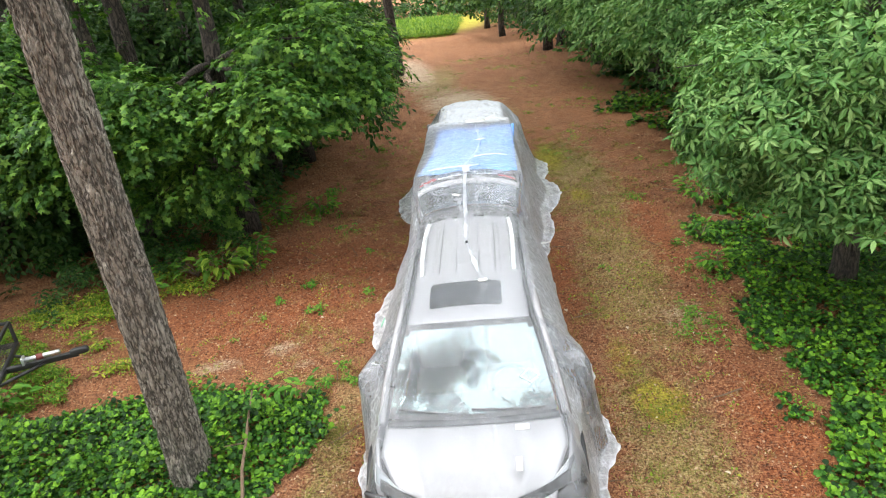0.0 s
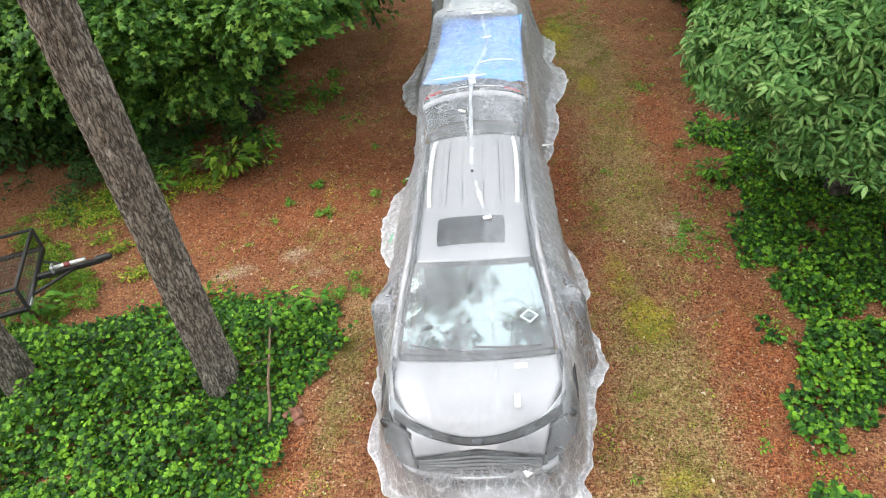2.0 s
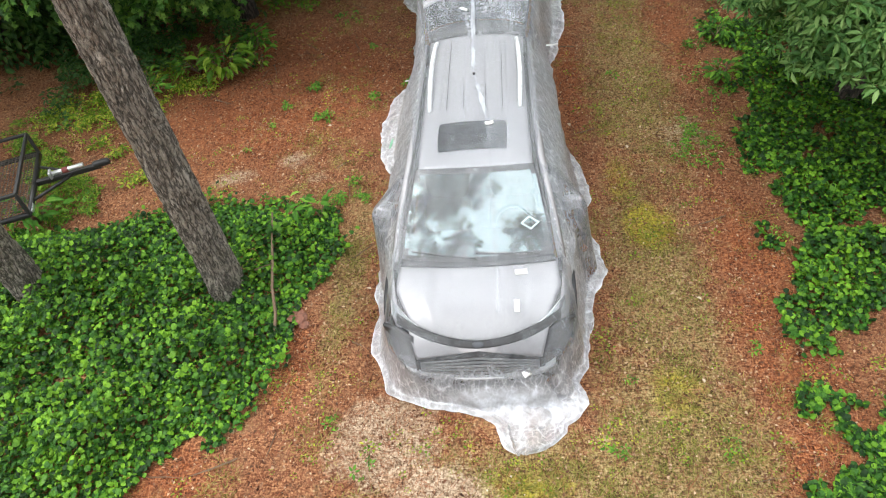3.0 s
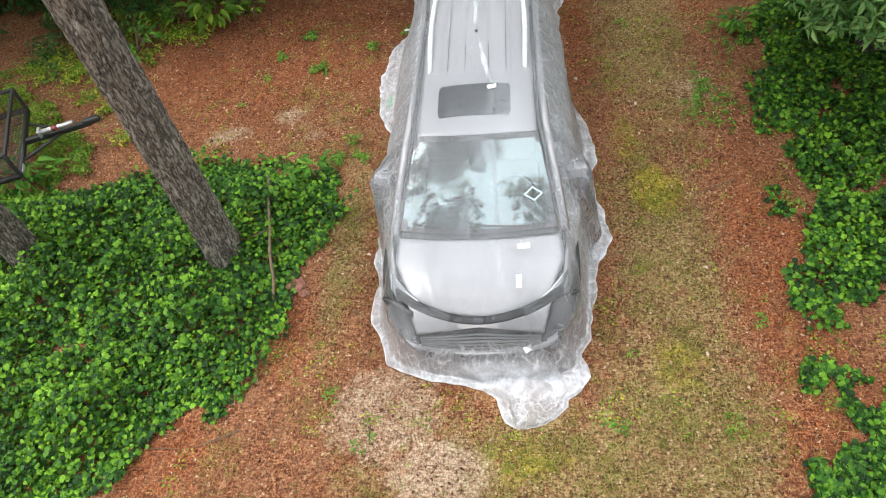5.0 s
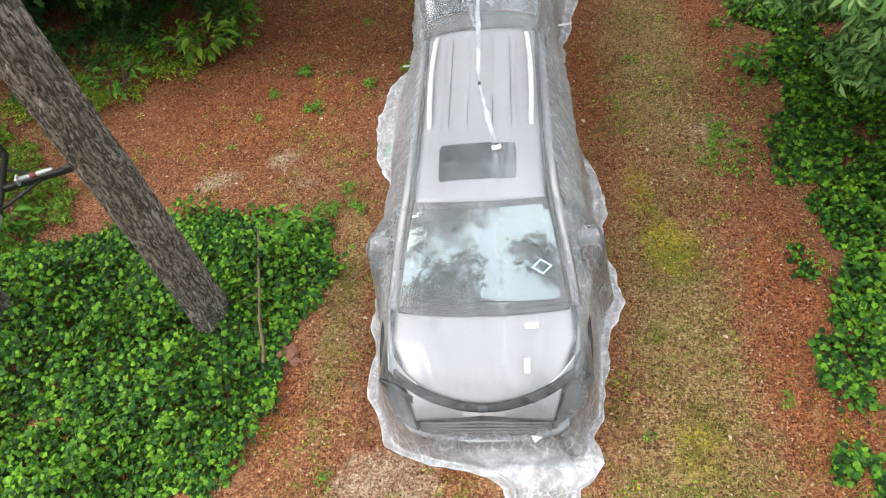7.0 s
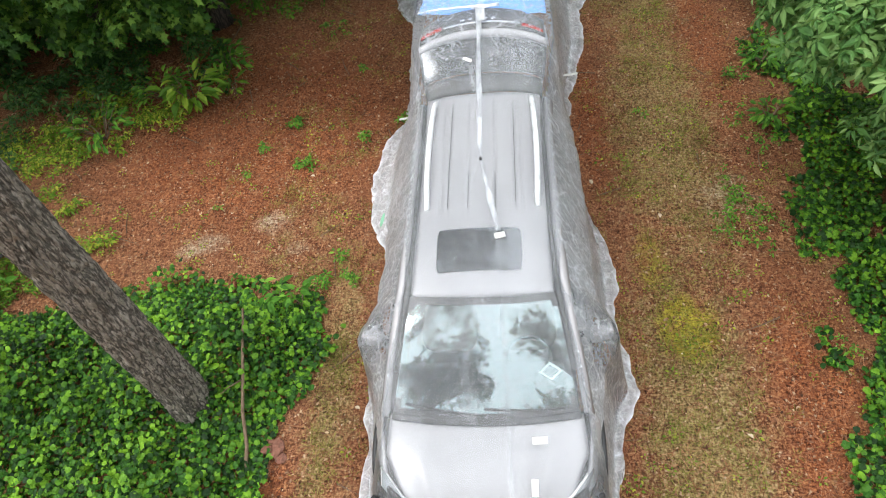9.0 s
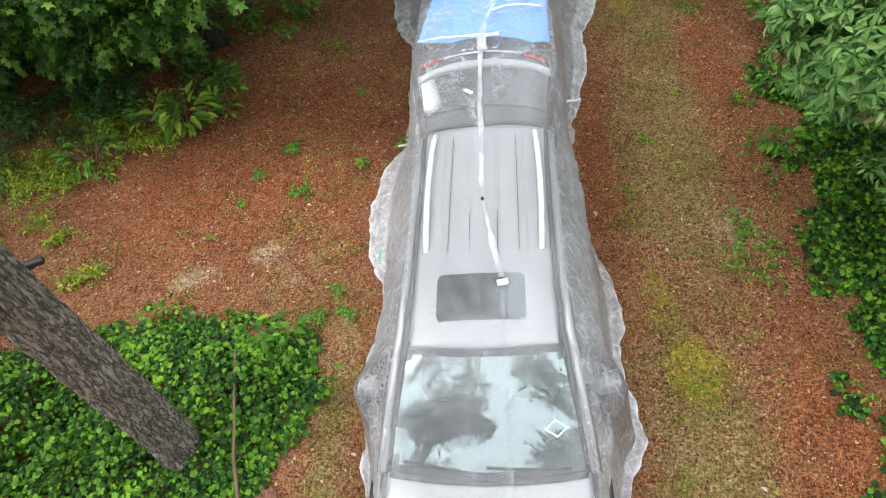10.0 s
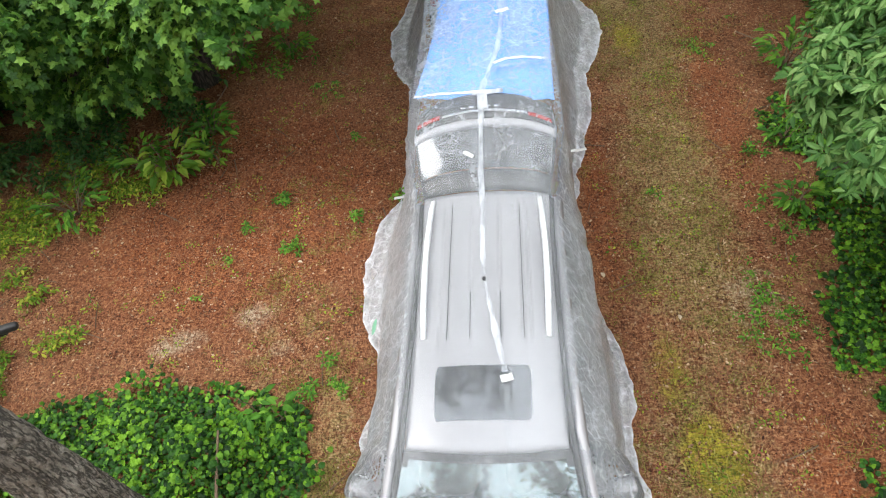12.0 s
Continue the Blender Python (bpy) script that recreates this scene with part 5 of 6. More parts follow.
# ---------------------------------------------------------------- the leaning pines
def pine(base, lean, r0, h, label):
    t = thing("pine_tree", label, "tree", (*base, 0), group="near pines")
    nz, na = 520, 110
    zs = np.concatenate([np.linspace(-0.15, 5.6, nz - 20), np.linspace(5.7, h, 20)])
    A, Z = np.meshgrid(np.linspace(0, 2 * math.pi, na, endpoint=False), zs)
    R = r0 * (1 - 0.039 * np.clip(Z, 0, None)) + 0.05 * r0 / 0.2 * np.exp(-np.clip(Z + 0.1, 0, None) / 0.22) * (1 + 0.35 * np.sin(3 * A + 1))
    R = np.maximum(R, 0.05)
    rel = np.zeros_like(R)
    for i in range(nz):
        for k in range(na):
            q = Vector((math.cos(A[i, k]) * r0 * 15, math.sin(A[i, k]) * r0 * 15, Z[i, k] * 2.4 + base[0]))
            rel[i, k] = min(1.0, 5 * abs(noise.noise(q))) * (0.45 + 0.55 * min(1.0, 4 * abs(noise.noise(q * 2.1)))) + 0.2 * noise.noise(q * 5)
    R = R + 0.030 * (rel - 0.5)
    V = np.stack([R * np.cos(A) + lean[0] * Z, R * np.sin(A) + lean[1] * Z, Z], -1)
    idx = np.arange(nz * na).reshape(nz, na)
    nxt = np.roll(idx, -1, 1)
    f = np.stack([idx[:-1], nxt[:-1], nxt[1:], idx[1:]], -1).reshape(-1, 4)
    tr = new("trunk", np_mesh("trunk", V.reshape(-1, 3), f, PINE_BARK))
    tr.parent = t
    tip = Vector((lean[0] * h, lean[1] * h, h))
    lobes = []
    for k in range(11):
        a, hh = k * 2.4, h - 4.6 + 0.45 * k
        p = Vector((lean[0] * hh, lean[1] * hh, hh))
        e = p + Vector((math.cos(a), math.sin(a), 0.1)) * (2.6 - 0.16 * k)
        part("limb", tube_bm(bent(p, e, 0.06), np.linspace(0.05, 0.01, 7), 6), DARK_BARK, t)
        lobes.append((tuple(e), (0.9, 0.9, 0.5), 60))
        lobes.append((tuple(p.lerp(e, 0.55)), (0.7, 0.7, 0.4), 36))
    v, f = crown_arrays(lobes, TUFTS, 1.1)
    cr = new("crown", np_mesh("crown", v, f, UNDER, False))
    cr.parent = t
    return t


pine((-2.996, 1.687), (0.048, -0.079), 0.199, 15.0, "tall leaning pine with grey-brown plated bark in ivy")
pine((-5.40, 1.68), (0.08, -0.12), 0.19, 14.0, "second pine trunk rising from the ivy bed")


# ---------------------------------------------------------------- ground cover
def inside(poly, x, y):
    p = np.array(poly)
    res = np.zeros(len(x), bool)
    for (x1, y1), (x2, y2) in zip(p, np.roll(p, -1, 0)):
        hit = ((y1 > y) != (y2 > y)) & (x < (x2 - x1) * (y - y1) / (y2 - y1 + 1e-12) + x1)
        res ^= hit
    return res


def edge_distance(poly, x, y):
    best = np.full(len(x), 9.0)
    p = np.array(poly)
    for a, b in zip(p, np.roll(p, -1, 0)):
        d = b - a
        t = np.clip(((x - a[0]) * d[0] + (y - a[1]) * d[1]) / (d @ d), 0, 1)
        best = np.minimum(best, np.hypot(x - a[0] - t * d[0], y - a[1] - t * d[1]))
    return best


def field(x, y, scale, seed=0.0):
    return np.array([noise.noise(Vector((a * scale, b * scale, seed))) for a, b in zip(x, y)])


def cover(name, label, category, poly, count, templates, mat, size, high, gaps=-0.4, seed=0.0, tilt=0.45):
    """A bed of leaves over an outline: it mounds up away from its edge and opens where the noise dips."""
    lo, hi = np.min(poly, 0) - 0.35, np.max(poly, 0) + 0.35
    x, y = rng.uniform(lo[0], hi[0], count * 3), rng.uniform(lo[1], hi[1], count * 3)
    edge = edge_distance(poly, x, y)
    n = field(x, y, 1.1, seed) + 0.5 * field(x, y, 3.3, seed + 5)
    ok = inside(poly, x, y) & (n > gaps + np.clip(0.75 - 2.6 * edge, 0, 1) * min(1.0, 1.2 + gaps + 0.35)) | (~inside(poly, x, y)) & (n > gaps + 0.45) & (edge < 0.34 * np.clip(n + 0.35, 0, 1) + 0.03) & (rng.random(len(x)) < 0.8 - 1.6 * edge)
    x, y, edge, n = (q[ok][:count] for q in (x, y, edge, n))
    mound = high * np.clip(edge / 0.55, 0.15, 1) * (0.70 + 1.05 * n)
    depth = rng.random(len(x)) ** 0.75
    z = ground_height(x, y) + 0.03 + np.clip(mound, 0.03, None) * (1 - 0.9 * depth)
    nrm = np.stack([rng.normal(0, tilt, len(x)), rng.normal(-0.1, tilt, len(x)), np.ones(len(x))], -1)
    way = rng.normal(size=(len(x), 3)) * np.array([1, 1, 0.1])
    v, f = scatter_arrays(templates, np.stack([x, y, z], -1), frames_of(nrm, way), size * (0.6 + 0.75 * rng.random(len(x))))
    return tagged(new(name, np_mesh(name, v, f, mat, False)), label, category, kind="stuff")


IVY_LEAVES = [lobed(1.0, 3, 0.16), lobed(1.0, 3, 0.22), lobed(1.0, 5, 0.14)]
IVY_BED = [(-7.6, 2.7), (-6.4, 2.75), (-5.0, 2.75), (-4.3, 2.95), (-3.7, 3.05), (-2.97, 2.98), (-2.45, 3.1), (-2.05, 3.02), (-1.88, 2.45), (-1.97, 1.85), (-2.2, 1.3), (-2.25, 0.95), (-2.45, 0.45), (-2.48, -0.1), (-2.85, -0.42), (-3.25, -0.35), (-3.5, -0.85), (-4.0, -1.3), (-7.6, -1.4)]
cover("ivy_bed", "dense bed of glossy green ivy round the pine", "ivy", IVY_BED, 42000, IVY_LEAVES, IVY, 0.053, 0.46, -0.80, 1.0, 0.5)
cover("ivy_bed", "low green creeper along the clearing's edge", "ivy", [(3.75, 7.2), (3.6, 5.6), (3.58, 4.6), (3.5, 3.8), (3.32, 2.7), (3.3, 2.05), (3.16, 1.5), (3.22, 0.9), (3.6, 0.65), (5.5, 0.6), (6.5, 7.2)], 24000, IVY_LEAVES, IVY, 0.054, 0.28, -0.42, 9.0)
cover("ivy_bed", "patch of green creeper on pine straw", "ivy", [(3.2, 0.15), (2.97, -0.1), (2.9, -0.45), (2.82, -0.75), (2.86, -1.1), (3.05, -1.8), (5.0, -1.8), (5.0, 0.1), (3.5, -0.15)], 11000, IVY_LEAVES, IVY, 0.052, 0.26, -0.72, 4.0)
cover("ivy_bed", "creeper and seedlings at the foot of the wood", "ivy", [(3.9, 17.2), (3.7, 16.0), (4.2, 14.2), (4.7, 12.6), (4.4, 9.5), (4.0, 7.2), (7.5, 7.2), (7.5, 17.2)], 5200, IVY_LEAVES, IVY, 0.10, 0.45, -0.05, 6.0)
WEED = [whorl(leaf(0.10, 0.045), 5, s, 5) for s in (31, 32, 33)] + [spray(leaf(0.08, 0.045), 6, 0.16, 34)]
cover("weed_bed", "light green weeds growing round the trailer", "weeds", [(-7.6, 4.2), (-6.6, 3.2), (-6.2, 2.8), (-4.6, 2.95), (-4.75, 3.35), (-5.3, 3.85), (-6.0, 4.3), (-6.3, 4.9), (-7.6, 5.4)], 2300, WEED, IVY_LIGHT, 0.52, 0.26, 0.0, 3.0)
cover("undergrowth", "green undergrowth along the edge of the wood", "undergrowth", [(-7.8, 5.2), (-6.9, 5.4), (-6.2, 5.95), (-5.3, 6.5), (-4.5, 6.6), (-3.9, 7.2), (-4.2, 8.4), (-6.5, 8.2), (-7.8, 7.0)], 1100, WEED, UNDER, 0.9, 0.42, -0.02, 2.0)
cover("undergrowth", "dark undergrowth within the wood", "undergrowth", [(-8.6, 6.0), (-6.5, 7.4), (-4.6, 8.2), (-4.3, 10.5), (-4.6, 16), (-9, 16)], 2600, WEED, UNDER, 1.5, 0.6, 0.02, 12.0)

for poly, n, sd in (([(-4.8, 11), (-4.9, 18), (-6.5, 26), (-9, 36), (-13, 50), (-24, 50), (-24, 8), (-10, 8), (-7.0, 9.0)], 5200, 14.0), ([(6.2, 6.5), (5.6, 10), (6.0, 14), (5.2, 20), (4.6, 30), (2.2, 40), (1.5, 48), (20, 48), (20, 2), (6.8, 2)], 5200, 15.0),
                    ([(-20, 56), (20, 52), (20, 64), (-20, 64)], 2600, 16.0), ([(-22, 4), (-13, 4), (-13, 9), (-22, 12)], 900, 17.0)):
    cover("thicket", "dark green thicket filling the wood", "undergrowth", poly, n, COARSE, UNDER, 1.25, 2.6, -0.9, sd, 0.5)

cover("thicket", "dark green thicket filling the wood", "undergrowth", [(-80, -5), (-24, -5), (-24, 62), (-80, 62)], 2600, COARSE, UNDER, 3.2, 7.0, -0.9, 19.0, 0.5)
cover("far_grass", "sunny bright green grass at the lane's end", "grass", [(-9, 42), (-1.6, 41), (-1.4, 52), (-10, 54)], 2600, [whorl(leaf(0.5, 0.05, 0.1, 0.3), 8, 61, -40)], IVY_LIGHT, 1.0, 0.1, -0.8, 18.0, 0.2)


def sapling(at, height, spread, n, label, mat=SAPLING, size=0.135):
    n = int(n * 1.7)
    t = thing("sapling", label, "shrub", (*at, 0), group="saplings")
    tips = []
    for k in range(max(3, n // 6)):
        a = k * 2.4 + rng.random()
        e = (math.cos(a) * spread * (0.4 + 0.6 * rng.random()), math.sin(a) * spread * (0.4 + 0.6 * rng.random()), height * (0.55 + 0.45 * rng.random()))
        part("stem", tube_bm(bent((0, 0, 0), e, 0.08, 6, 0.01), np.linspace(0.009, 0.003, 6), 5), TWIG, t)
        tips.append(e)
    tips = np.array(tips)
    pos = tips[rng.integers(0, len(tips), n)] * (0.55 + 0.5 * rng.random((n, 1))) + rng.normal(0, 0.05, (n, 3))
    pos[:, 2] = np.clip(pos[:, 2], 0.04, None)
    nrm = np.stack([rng.normal(0, 0.3, n), rng.normal(-0.15, 0.3, n), np.ones(n)], -1)
    v, f = scatter_arrays([leaf(1, 0.42), leaf(1, 0.5, 0.2, 0.3)], pos, frames_of(nrm, pos * np.array([1, 1, 0.1]) + rng.normal(0, 0.05, (n, 3))), size * (0.6 + 0.7 * rng.random(n)))
    c = new("foliage", np_mesh("foliage", v, f, mat, False))
    c.parent = t


sapling((-4.4, 6.5), 0.55, 0.38, 46, "bright green sapling with broad drooping leaves", IVY_LIGHT, 0.21)
sapling((-3.82, 6.75), 0.3, 0.14, 9, "small bright green sapling on pine straw", IVY_LIGHT, 0.18)
for at, h, s, n, l in (((-4.95, 6.75), 0.4, 0.4, 60, "low leafy sapling on pine straw"), 
                       ((-5.6, 5.9), 0.45, 0.5, 60, "low leafy sapling at the wood's edge"), ((-4.1, 9.1), 0.5, 0.35, 50, "green sapling under the maple"), ((-3.3, 9.4), 0.4, 0.35, 40, "green sapling beside the lane"),
                       ((-4.1, 7.4), 0.4, 0.3, 34, "green sapling under the maple"), ((3.65, 6.6), 0.3, 0.25, 22, "light green sapling below the hickory"), ((4.0, 8.0), 0.55, 0.45, 80, "light green bush at the lane's edge"), ((3.45, 5.45), 0.3, 0.25, 34, "small sapling at the creeper's edge"),
                       ((-2.1, 2.85), 0.30, 0.15, 12, "young shoots at the ivy's edge"), ((-2.4, 2.95), 0.32, 0.18, 12, "young shoots at the ivy's edge"), ((-6.1, 3.05), 0.4, 0.4, 60, "light green bush beside the trailer")):
    sapling(at, h, s, n, l)


def strewn(name, label, category, count, templates, mat, size, where, lift=0.012, tilt=0.3, box=(-7.5, 5.2, -2.2, 14)):
    x, y = rng.uniform(box[0], box[1], count * 4), rng.uniform(box[2], box[3], count * 4)
    fade = np.clip(np.minimum.reduce([x - box[0], box[1] - x, y - box[2], box[3] - y]) / 1.1, 0, 1)      # thins out towards its bounds
    keep = rng.random(len(x)) < where(x, y) * fade
    x, y = x[keep][:count], y[keep][:count]
    n = len(x)
    nrm = np.stack([rng.normal(0, tilt, n), rng.normal(0, tilt, n), np.ones(n)], -1)
    way = rng.normal(size=(n, 3)) * np.array([1, 1, 0.05])
    v, f = scatter_arrays(templates, np.stack([x, y, ground_height(x, y) + lift], -1), frames_of(nrm, way), size * (0.55 + 0.9 * rng.random(n)))
    return tagged(new(name, np_mesh(name, v, f, mat, False)), label, category, kind="stuff")


APRON = [(-1.1, 0.7), (-0.8, 0.08), (0.0, -0.10), (0.15, -0.36), (0.3, -0.50), (0.65, -0.44), (0.84, -0.18), (1.03, 0.07), (1.1, 0.7)]


def open_floor(x, y):
    return np.where(inside(IVY_BED, x, y) | inside(APRON, x, y), 0.0, 1.0)


def grassy(x, y):
    g, m, s, _ = ground_masks(x, y)
    n = field(x, y, 2.2, 21.0)
    return open_floor(x, y) * np.clip((np.maximum(g * 0.75, m) * 1.1 - 0.15) + 0.9 * n, 0, 1) * (1 - 0.7 * s)


BLADES = [whorl(leaf(0.085, 0.007, 0.1, 0.25), 7, s, -38) for s in (41, 42, 43)]
strewn("grass_tufts", "thin yellowish green grass on pine straw", "grass", 13500, BLADES, GRASS, 0.7, grassy, 0.0, 0.25, (-3.6, 4.2, -3.2, 15))
STRAW = [(np.array([(-0.0017, 0, 0), (0.0017, 0, 0), (0.0042, 0.055, 0.005), (0.0072, 0.11, 0), (0.0042, 0.11, 0), (0.0008, 0.055, 0.005)], float), np.array([(0, 1, 2), (0, 2, 5), (5, 2, 3), (5, 3, 4)]))]
NEAR = (-8.2, 5.4, -3.4, 10.6)
strewn("pine_straw", "reddish brown fallen pine needles", "pine needles", 165000, STRAW, NEEDLE, 0.85, lambda x, y: open_floor(x, y) * np.clip(1.05 - 0.75 * np.maximum(*ground_masks(x, y)[:2]), 0, 1), 0.010, 0.14, NEAR)
strewn("leaf_litter", "small dry brown leaves lying on the straw", "leaf litter", 40000, [leaf(0.045, 0.025, 0.25, 0.1), leaf(0.03, 0.024, 0.3, 0.2), leaf(0.022, 0.02, 0.3, 0.2)], LITTER, 0.8, lambda x, y: open_floor(x, y) * 0.7, 0.016, 0.45, NEAR)
strewn("lane_litter", "dry leaves strewn along the lane", "leaf litter", 4000, [leaf(0.06, 0.04, 0.15, 0.1), leaf(0.05, 0.04, 0.15, 0.1)], LITTER, 0.9, lambda x, y: 0.6 + 0.4 * field(x, y, 0.8, 71.0), 0.03, 0.2, (-5.0, 5.0, 9.5, 32))
strewn("lane_weeds", "weeds and grass tufts along the lane", "weeds", 900, BLADES + WEED[:2], IVY_LIGHT, 1.1, lambda x, y: np.clip(0.1 + 1.4 * field(x, y, 0.6, 73.0), 0, 1), 0.02, 0.3, (-4.5, 5.0, 9.0, 30))
strewn("seedlings", "scattered small green seedlings", "seedlings", 3600, [whorl(leaf(0.034, 0.020), 5, s, 0) for s in (51, 52)], YELLOWING, 0.9, lambda x, y: open_floor(x, y) * np.clip(0.05 + 1.6 * field(x, y, 1.5, 31.0), 0.02, 1), 0.02, 0.25, NEAR)


def clumped(name, label, category, rows, per, templates, mat, size, lift=0.06):
    """Plants in clumps: rows of centre, reach and strength; taller and denser towards each clump's middle."""
    pts = []
    for a, b, r, w in rows:
        n = max(4, int(per * r * r * w))
        pts.append(np.stack([rng.normal(a, r * 0.55, n), rng.normal(b, r * 0.55, n), lift * (0.4 + 0.9 * rng.random(n))], -1))
    p = np.concatenate(pts)
    p[:, 2] += ground_height(p[:, 0], p[:, 1])
    nrm = np.stack([rng.normal(0, 0.35, len(p)), rng.normal(-0.1, 0.35, len(p)), np.ones(len(p))], -1)
    v, f = scatter_arrays(templates, p, frames_of(nrm, rng.normal(size=(len(p), 3)) * np.array([1, 1, 0.05])), size * (0.6 + 0.8 * rng.random(len(p))))
    return tagged(new(name, np_mesh(name, v, f, mat, False)), label, category, kind="stuff")


EDGE_WEEDS = [(-6.37, 6.0, 0.34, 1), (-5.95, 5.55, 0.28, 1), (-5.75, 6.5, 0.30, 0.9), (-5.1, 6.35, 0.28, 0.9), (-4.7, 6.35, 0.25, 1), (-5.3, 5.72, 0.17, 1), (-6.3, 7.0, 0.3, 0.6), (-5.5, 6.95, 0.3, 0.8),
              (-6.36, 5.4, 0.3, 1), (-7.0, 5.6, 0.4, 1), (-5.6, 4.45, 0.17, 0.9), (-5.02, 3.82, 0.16, 0.9), (-4.8, 3.86, 0.14, 0.9), (-6.0, 4.7, 0.2, 0.6)]
DIM_WEEDS = [(-5.6, 8.0, 0.3, 0.7), (-6.4, 7.8, 0.35, 0.7), (-4.1, 7.6, 0.25, 0.8), (-4.1, 9.2, 0.3, 0.8), (-3.3, 9.35, 0.3, 0.7), (-3.4, 8.9, 0.25, 0.6), (-2.7, 8.4, 0.16, 0.6), (-2.4, 8.2, 0.16, 0.6), (-4.4, 10.6, 0.3, 0.6), (-3.3, 10.6, 0.3, 0.6)]
RIGHT_WEEDS = [(2.8, 3.95, 0.24, 1), (3.05, 3.9, 0.2, 1), (2.84, 3.6, 0.2, 1), (2.58, 3.74, 0.16, 0.8), (2.64, 4.5, 0.16, 0.7), (3.3, 5.05, 0.2, 1), (3.2, 5.6, 0.22, 1), (3.22, 6.45, 0.2, 1), (2.8, 4.25, 0.22, 0.7),
               (2.95, 8.7, 0.25, 0.8), (1.94, 5.74, 0.08, 1), (3.3, 2.2, 0.16, 0.9), (3.23, 0.84, 0.14, 1), (2.66, 0.6, 0.08, 1), (2.2, -0.45, 0.12, 0.9), (1.25, -0.45, 0.12, 0.9), (1.43, 0.26, 0.1, 0.8), (-1.1, -0.62, 0.1, 0.8), (-1.49, -0.13, 0.1, 0.7)]
LONE_WEEDS = [(-3.15, 5.46, 0.075, 1), (-2.42, 5.08, 0.09, 1), (-1.59, 3.2, 0.09, 1), (-3.2, 4.94, 0.07, 0.8), (-3.5, 4.4, 0.06, 0.8), (-2.75, 5.9, 0.13, 0.7), (-1.9, 3.15, 0.1, 1), (-1.95, 7.1, 0.08, 0.8), (-1.7, 5.6, 0.09, 0.7), (-2.5, 5.16, 0.1, 0.8), (-1.75, 3.5, 0.08, 1), (-1.2, 5.9, 0.1, 0.6)]
clumped("undergrowth_weeds", "clusters of light green weeds at the wood's edge", "weeds", EDGE_WEEDS, 1100, WEED, YELLOWING, 0.62, 0.10)
clumped("shade_weeds", "scattered green weeds in the shade of the wood", "weeds", DIM_WEEDS, 500, WEED, SAPLING, 0.75, 0.12)
clumped("edge_seedlings", "clusters of light green seedlings beside the creeper", "seedlings", RIGHT_WEEDS, 400, WEED, SAPLING, 0.5, 0.08)
clumped("lone_seedlings", "single bright green seedlings on pine straw", "seedlings", LONE_WEEDS, 1700, WEED, SAPLING, 0.55, 0.08)





def near_sand(x, y):
    return open_floor(x, y) * np.clip(ground_masks(x, y)[2] * 0.9 + 0.05 + 0.12 * field(x, y, 1.7, 81.0), 0, 1)


CHIPS = [leaf(0.016, 0.013, 0.5, 0.2), leaf(0.022, 0.014, 0.5, 0.1), leaf(0.012, 0.012, 0.6, 0.1)]
strewn("gravel_chips", "pale sandy chips and crumbs on the bare ground", "gravel", 6500, CHIPS, CHIP, 1.0, near_sand, 0.014, 0.4, NEAR)
strewn("fallen_twigs", "thin dead twigs lying on the pine straw", "twigs", 150, [(np.array([(-0.006, 0, 0), (0.006, 0, 0), (0, 0, 0.012), (-0.004, 0.22, 0), (0.006, 0.21, 0), (0.002, 0.2, 0.012), (0.02, 0.42, 0.004)], float), np.array([(0, 3, 5), (0, 5, 2), (2, 5, 4), (2, 4, 1), (3, 6, 5), (5, 6, 4)]))], TWIG, 0.9,
       lambda x, y: open_floor(x, y) * (1 - ground_masks(x, y)[0]), 0.018, 0.05, NEAR)
# ---------------------------------------------------------------- small things on the ground
stick = thing("dead_branch", "thin dead branch leaning in the ivy", "branch")
part("stem", tube_bm([(-2.56, 2.55, 0.42), (-2.50, 2.2, 0.36), (-2.42, 1.8, 0.30), (-2.38, 1.5, 0.22), (-2.30, 1.2, 0.12), (-2.30, 1.02, 0.02)], [0.010, 0.014, 0.016, 0.017, 0.018, 0.019], 7), TWIG, stick)
part("twig", tube_bm([(-2.42, 1.8, 0.30), (-2.50, 1.65, 0.40), (-2.52, 1.55, 0.47)], [0.009, 0.006, 0.004], 6), TWIG, stick)
for x, y, s in ((-2.08, 1.22, 0.11), (-2.13, 1.36, 0.07), (-1.98, 1.12, 0.06)):
    bm = blob_bm(s * 2, s * 1.6, s * 0.8, (0, 0, 0), 1.0, None, 20)
    for v in bm.verts:
        v.co *= 1 + 0.7 * noise.noise(v.co * 14 + Vector((x, y, 0))) + 0.35 * noise.noise(v.co * 40)
        v.co += Vector((x, y, s * 0.22))
    tagged(part("earth_clod", bm, plain("reddish_clod", (0.17, 0.075, 0.05), 0.95, 0, 0.5, 20, 1.0), None, "", False), "reddish clod of earth on the pine straw", "clod", "earth clods")
for x, y, s, a in ((1.20, 4.49, 0.042, 20), (-1.29, 1.62, 0.032, 70), (2.11, 0.28, 0.028, 10), (-0.55, -0.62, 0.022, 40), (1.9, 3.9, 0.035, 5), (2.3, 1.3, 0.03, 50), (-2.3, 4.9, 0.035, 80)):
    v, f = leaf(2 * s, 1.3 * s, 0.3, 0.1)
    ob = new("pale_leaf", np_mesh("pale_leaf", v, f, CHIP, False))
    ob.matrix_world = pose(x, y, float(ground_height(np.array(x), np.array(y))) + 0.025, 6, 4, a)
    tagged(ob, "pale dry leaf lying on the ground", "leaf", "pale leaves")


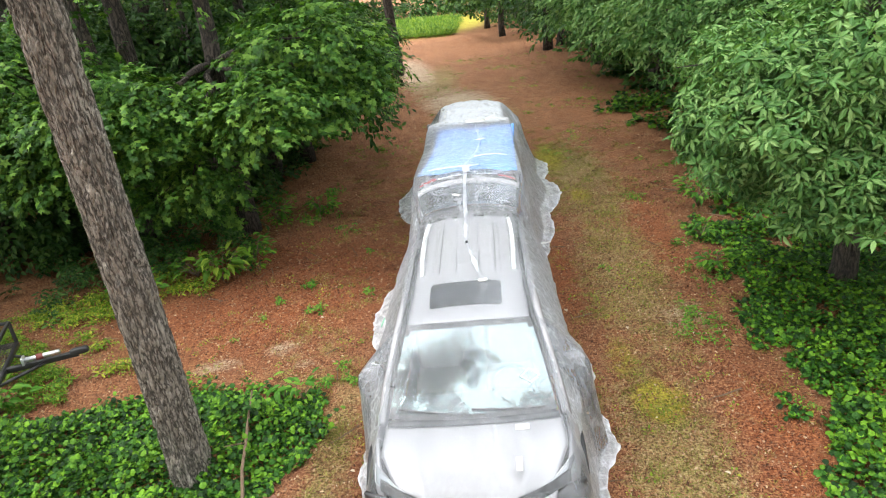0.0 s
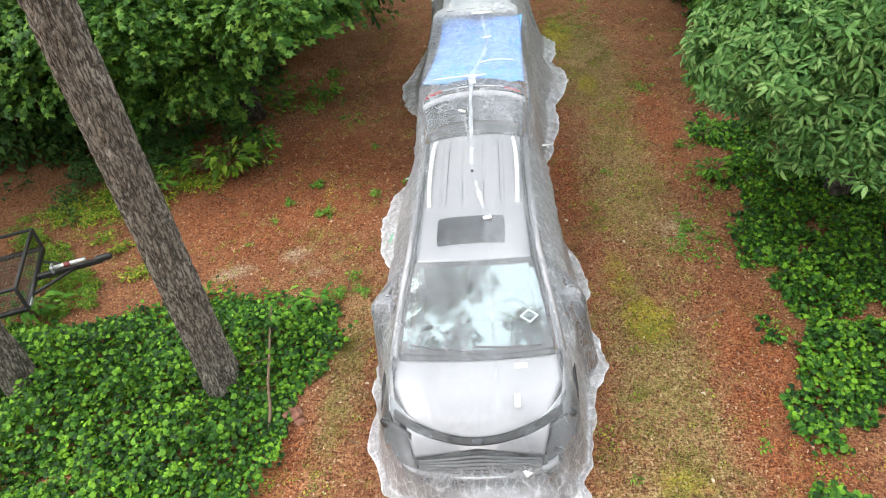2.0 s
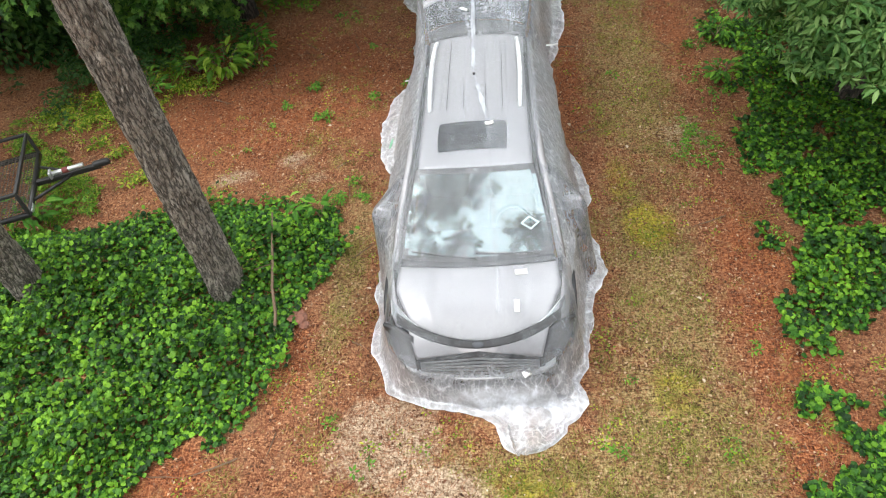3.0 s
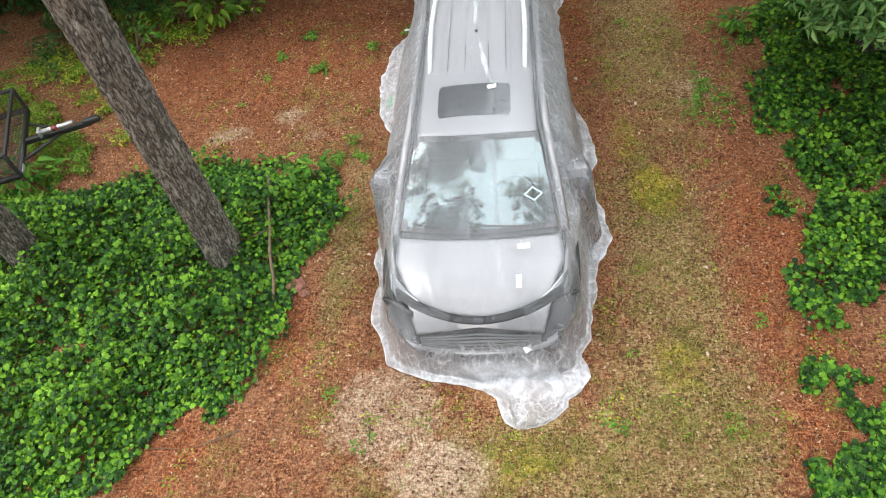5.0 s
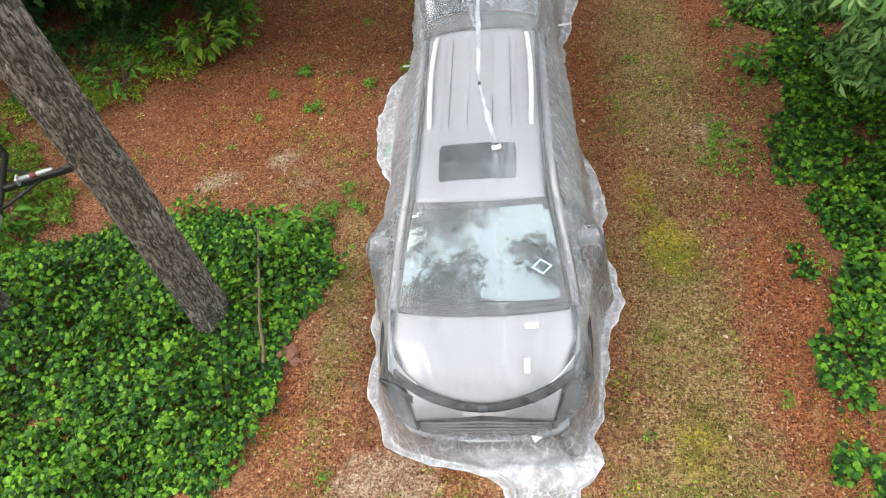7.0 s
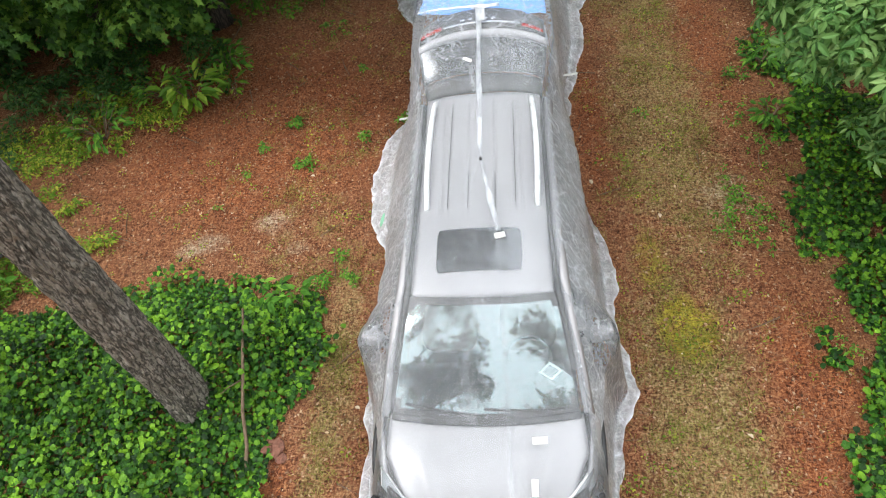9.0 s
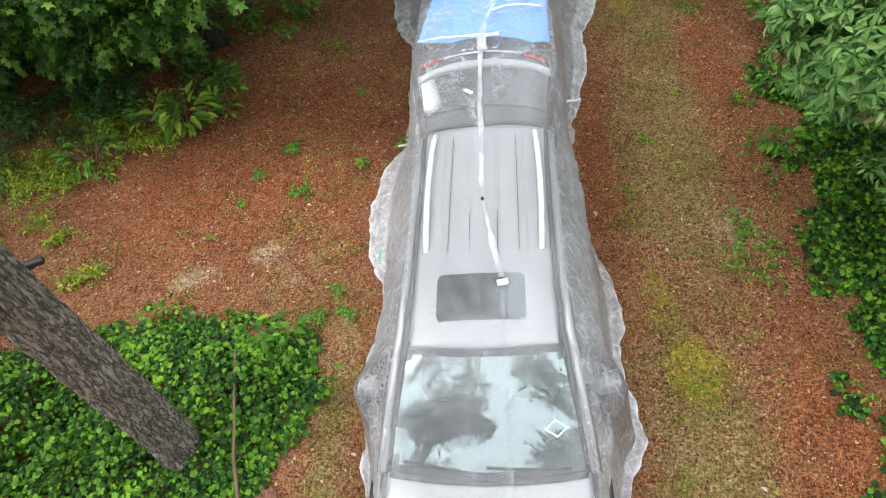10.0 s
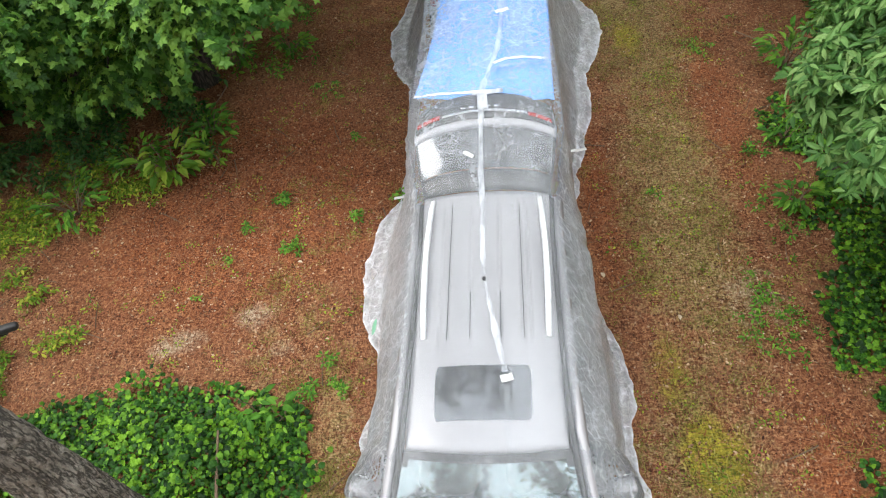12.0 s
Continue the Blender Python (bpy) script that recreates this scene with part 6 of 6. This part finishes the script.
# ---------------------------------------------------------------- utility trailer among the weeds
def trailer():
    t = thing("utility_trailer", "small black steel utility trailer with a mesh deck", "trailer", (-6.165, 3.45, 0), 202)
    L, W, z0, z1 = 2.3, 1.44, 0.39, 0.73
    part("deck_frame", joined_boxes([(L, 0.05, 0.06, (L / 2, s * W / 2, z0)) for s in (-1, 1)] + [(0.05, W, 0.06, (x, 0, z0)) for x in (0.0, 0.7, 1.45, L)]), STEEL, t)
    wires = [(0.006, W, 0.006, (x, 0, z0 + 0.036)) for x in np.arange(0.05, L, 0.05)] + [(L, 0.006, 0.006, (L / 2, y, z0 + 0.042)) for y in np.arange(-W / 2 + 0.05, W / 2, 0.05)]
    part("deck_mesh", joined_boxes(wires), MESHWIRE, t, "weathered expanded steel deck")
    for s in (-1, 1):
        part("side_rail", box_bm(L, 0.04, 0.04, (L / 2, s * W / 2, z1), 0.006), STEEL, t)
        for x in (0.0, 0.75, 1.5, L):
            part("post", box_bm(0.04, 0.04, z1 - z0, (x, s * W / 2, (z0 + z1) / 2), 0.005), STEEL, t)
    part("front_rail", box_bm(0.04, W, 0.04, (0, 0, z1), 0.006), STEEL, t)
    part("reflector", box_bm(0.02, 0.16, 0.05, (-0.03, W / 2 - 0.12, z0), 0.004), ZINC, t, "pale reflector plate")
    part("tongue", box_bm(0.90, 0.07, 0.07, (-0.43, 0, z0 - 0.02), 0.008), STEEL, t)
    for s in (-1, 1):
        part("brace", tube_bm([(0, s * 0.4, z0 - 0.02), (-0.55, 0, z0 - 0.02)], 0.022, 6), STEEL, t)
    part("coupler", blob_bm(0.24, 0.09, 0.09, (-0.90, 0, z0 + 0.01), 0.5), STEEL, t)
    part("jack_tube", tube_bm([(-0.25, 0.06, z0 + 0.09), (-0.70, 0.06, z0 + 0.10)], 0.032, 12), ZINC, t, "zinc plated jack swung flat")
    part("jack_sleeve", tube_bm([(-0.42, 0.06, z0 + 0.092), (-0.50, 0.06, z0 + 0.095)], 0.042, 12), RUST, t, "dark red jack bracket")
    part("jack_foot", box_bm(0.03, 0.12, 0.10, (-0.26, 0.06, z0 + 0.09), 0.006), ZINC, t)
    part("axle", tube_bm([(1.2, -W / 2 - 0.1, 0.27), (1.2, W / 2 + 0.1, 0.27)], 0.025, 8), STEEL, t)
    for s in (-1, 1):
        w = new("wheel")
        w.parent = t
        w.matrix_local = pose(1.2, s * (W / 2 + 0.14), 0.27, 0, 0, 90)
        part("tyre", lathe_bm([(-0.07, 0.15), (-0.075, 0.23), (-0.05, 0.265), (0.05, 0.265), (0.075, 0.23), (0.07, 0.15)]), RUBBER, w)
        part("rim", lathe_bm([(-0.05, 0.15), (0.0, 0.06), (0.03, 0.15)]), ZINC, w)


def joined_boxes(rows):
    bm = bmesh.new()
    for sx, sy, sz, at in rows:
        g = bmesh.ops.create_cube(bm, size=1.0)["verts"]
        for v in g:
            v.co = Vector((v.co.x * sx + at[0], v.co.y * sy + at[1], v.co.z * sz + at[2]))
    return bm


trailer()
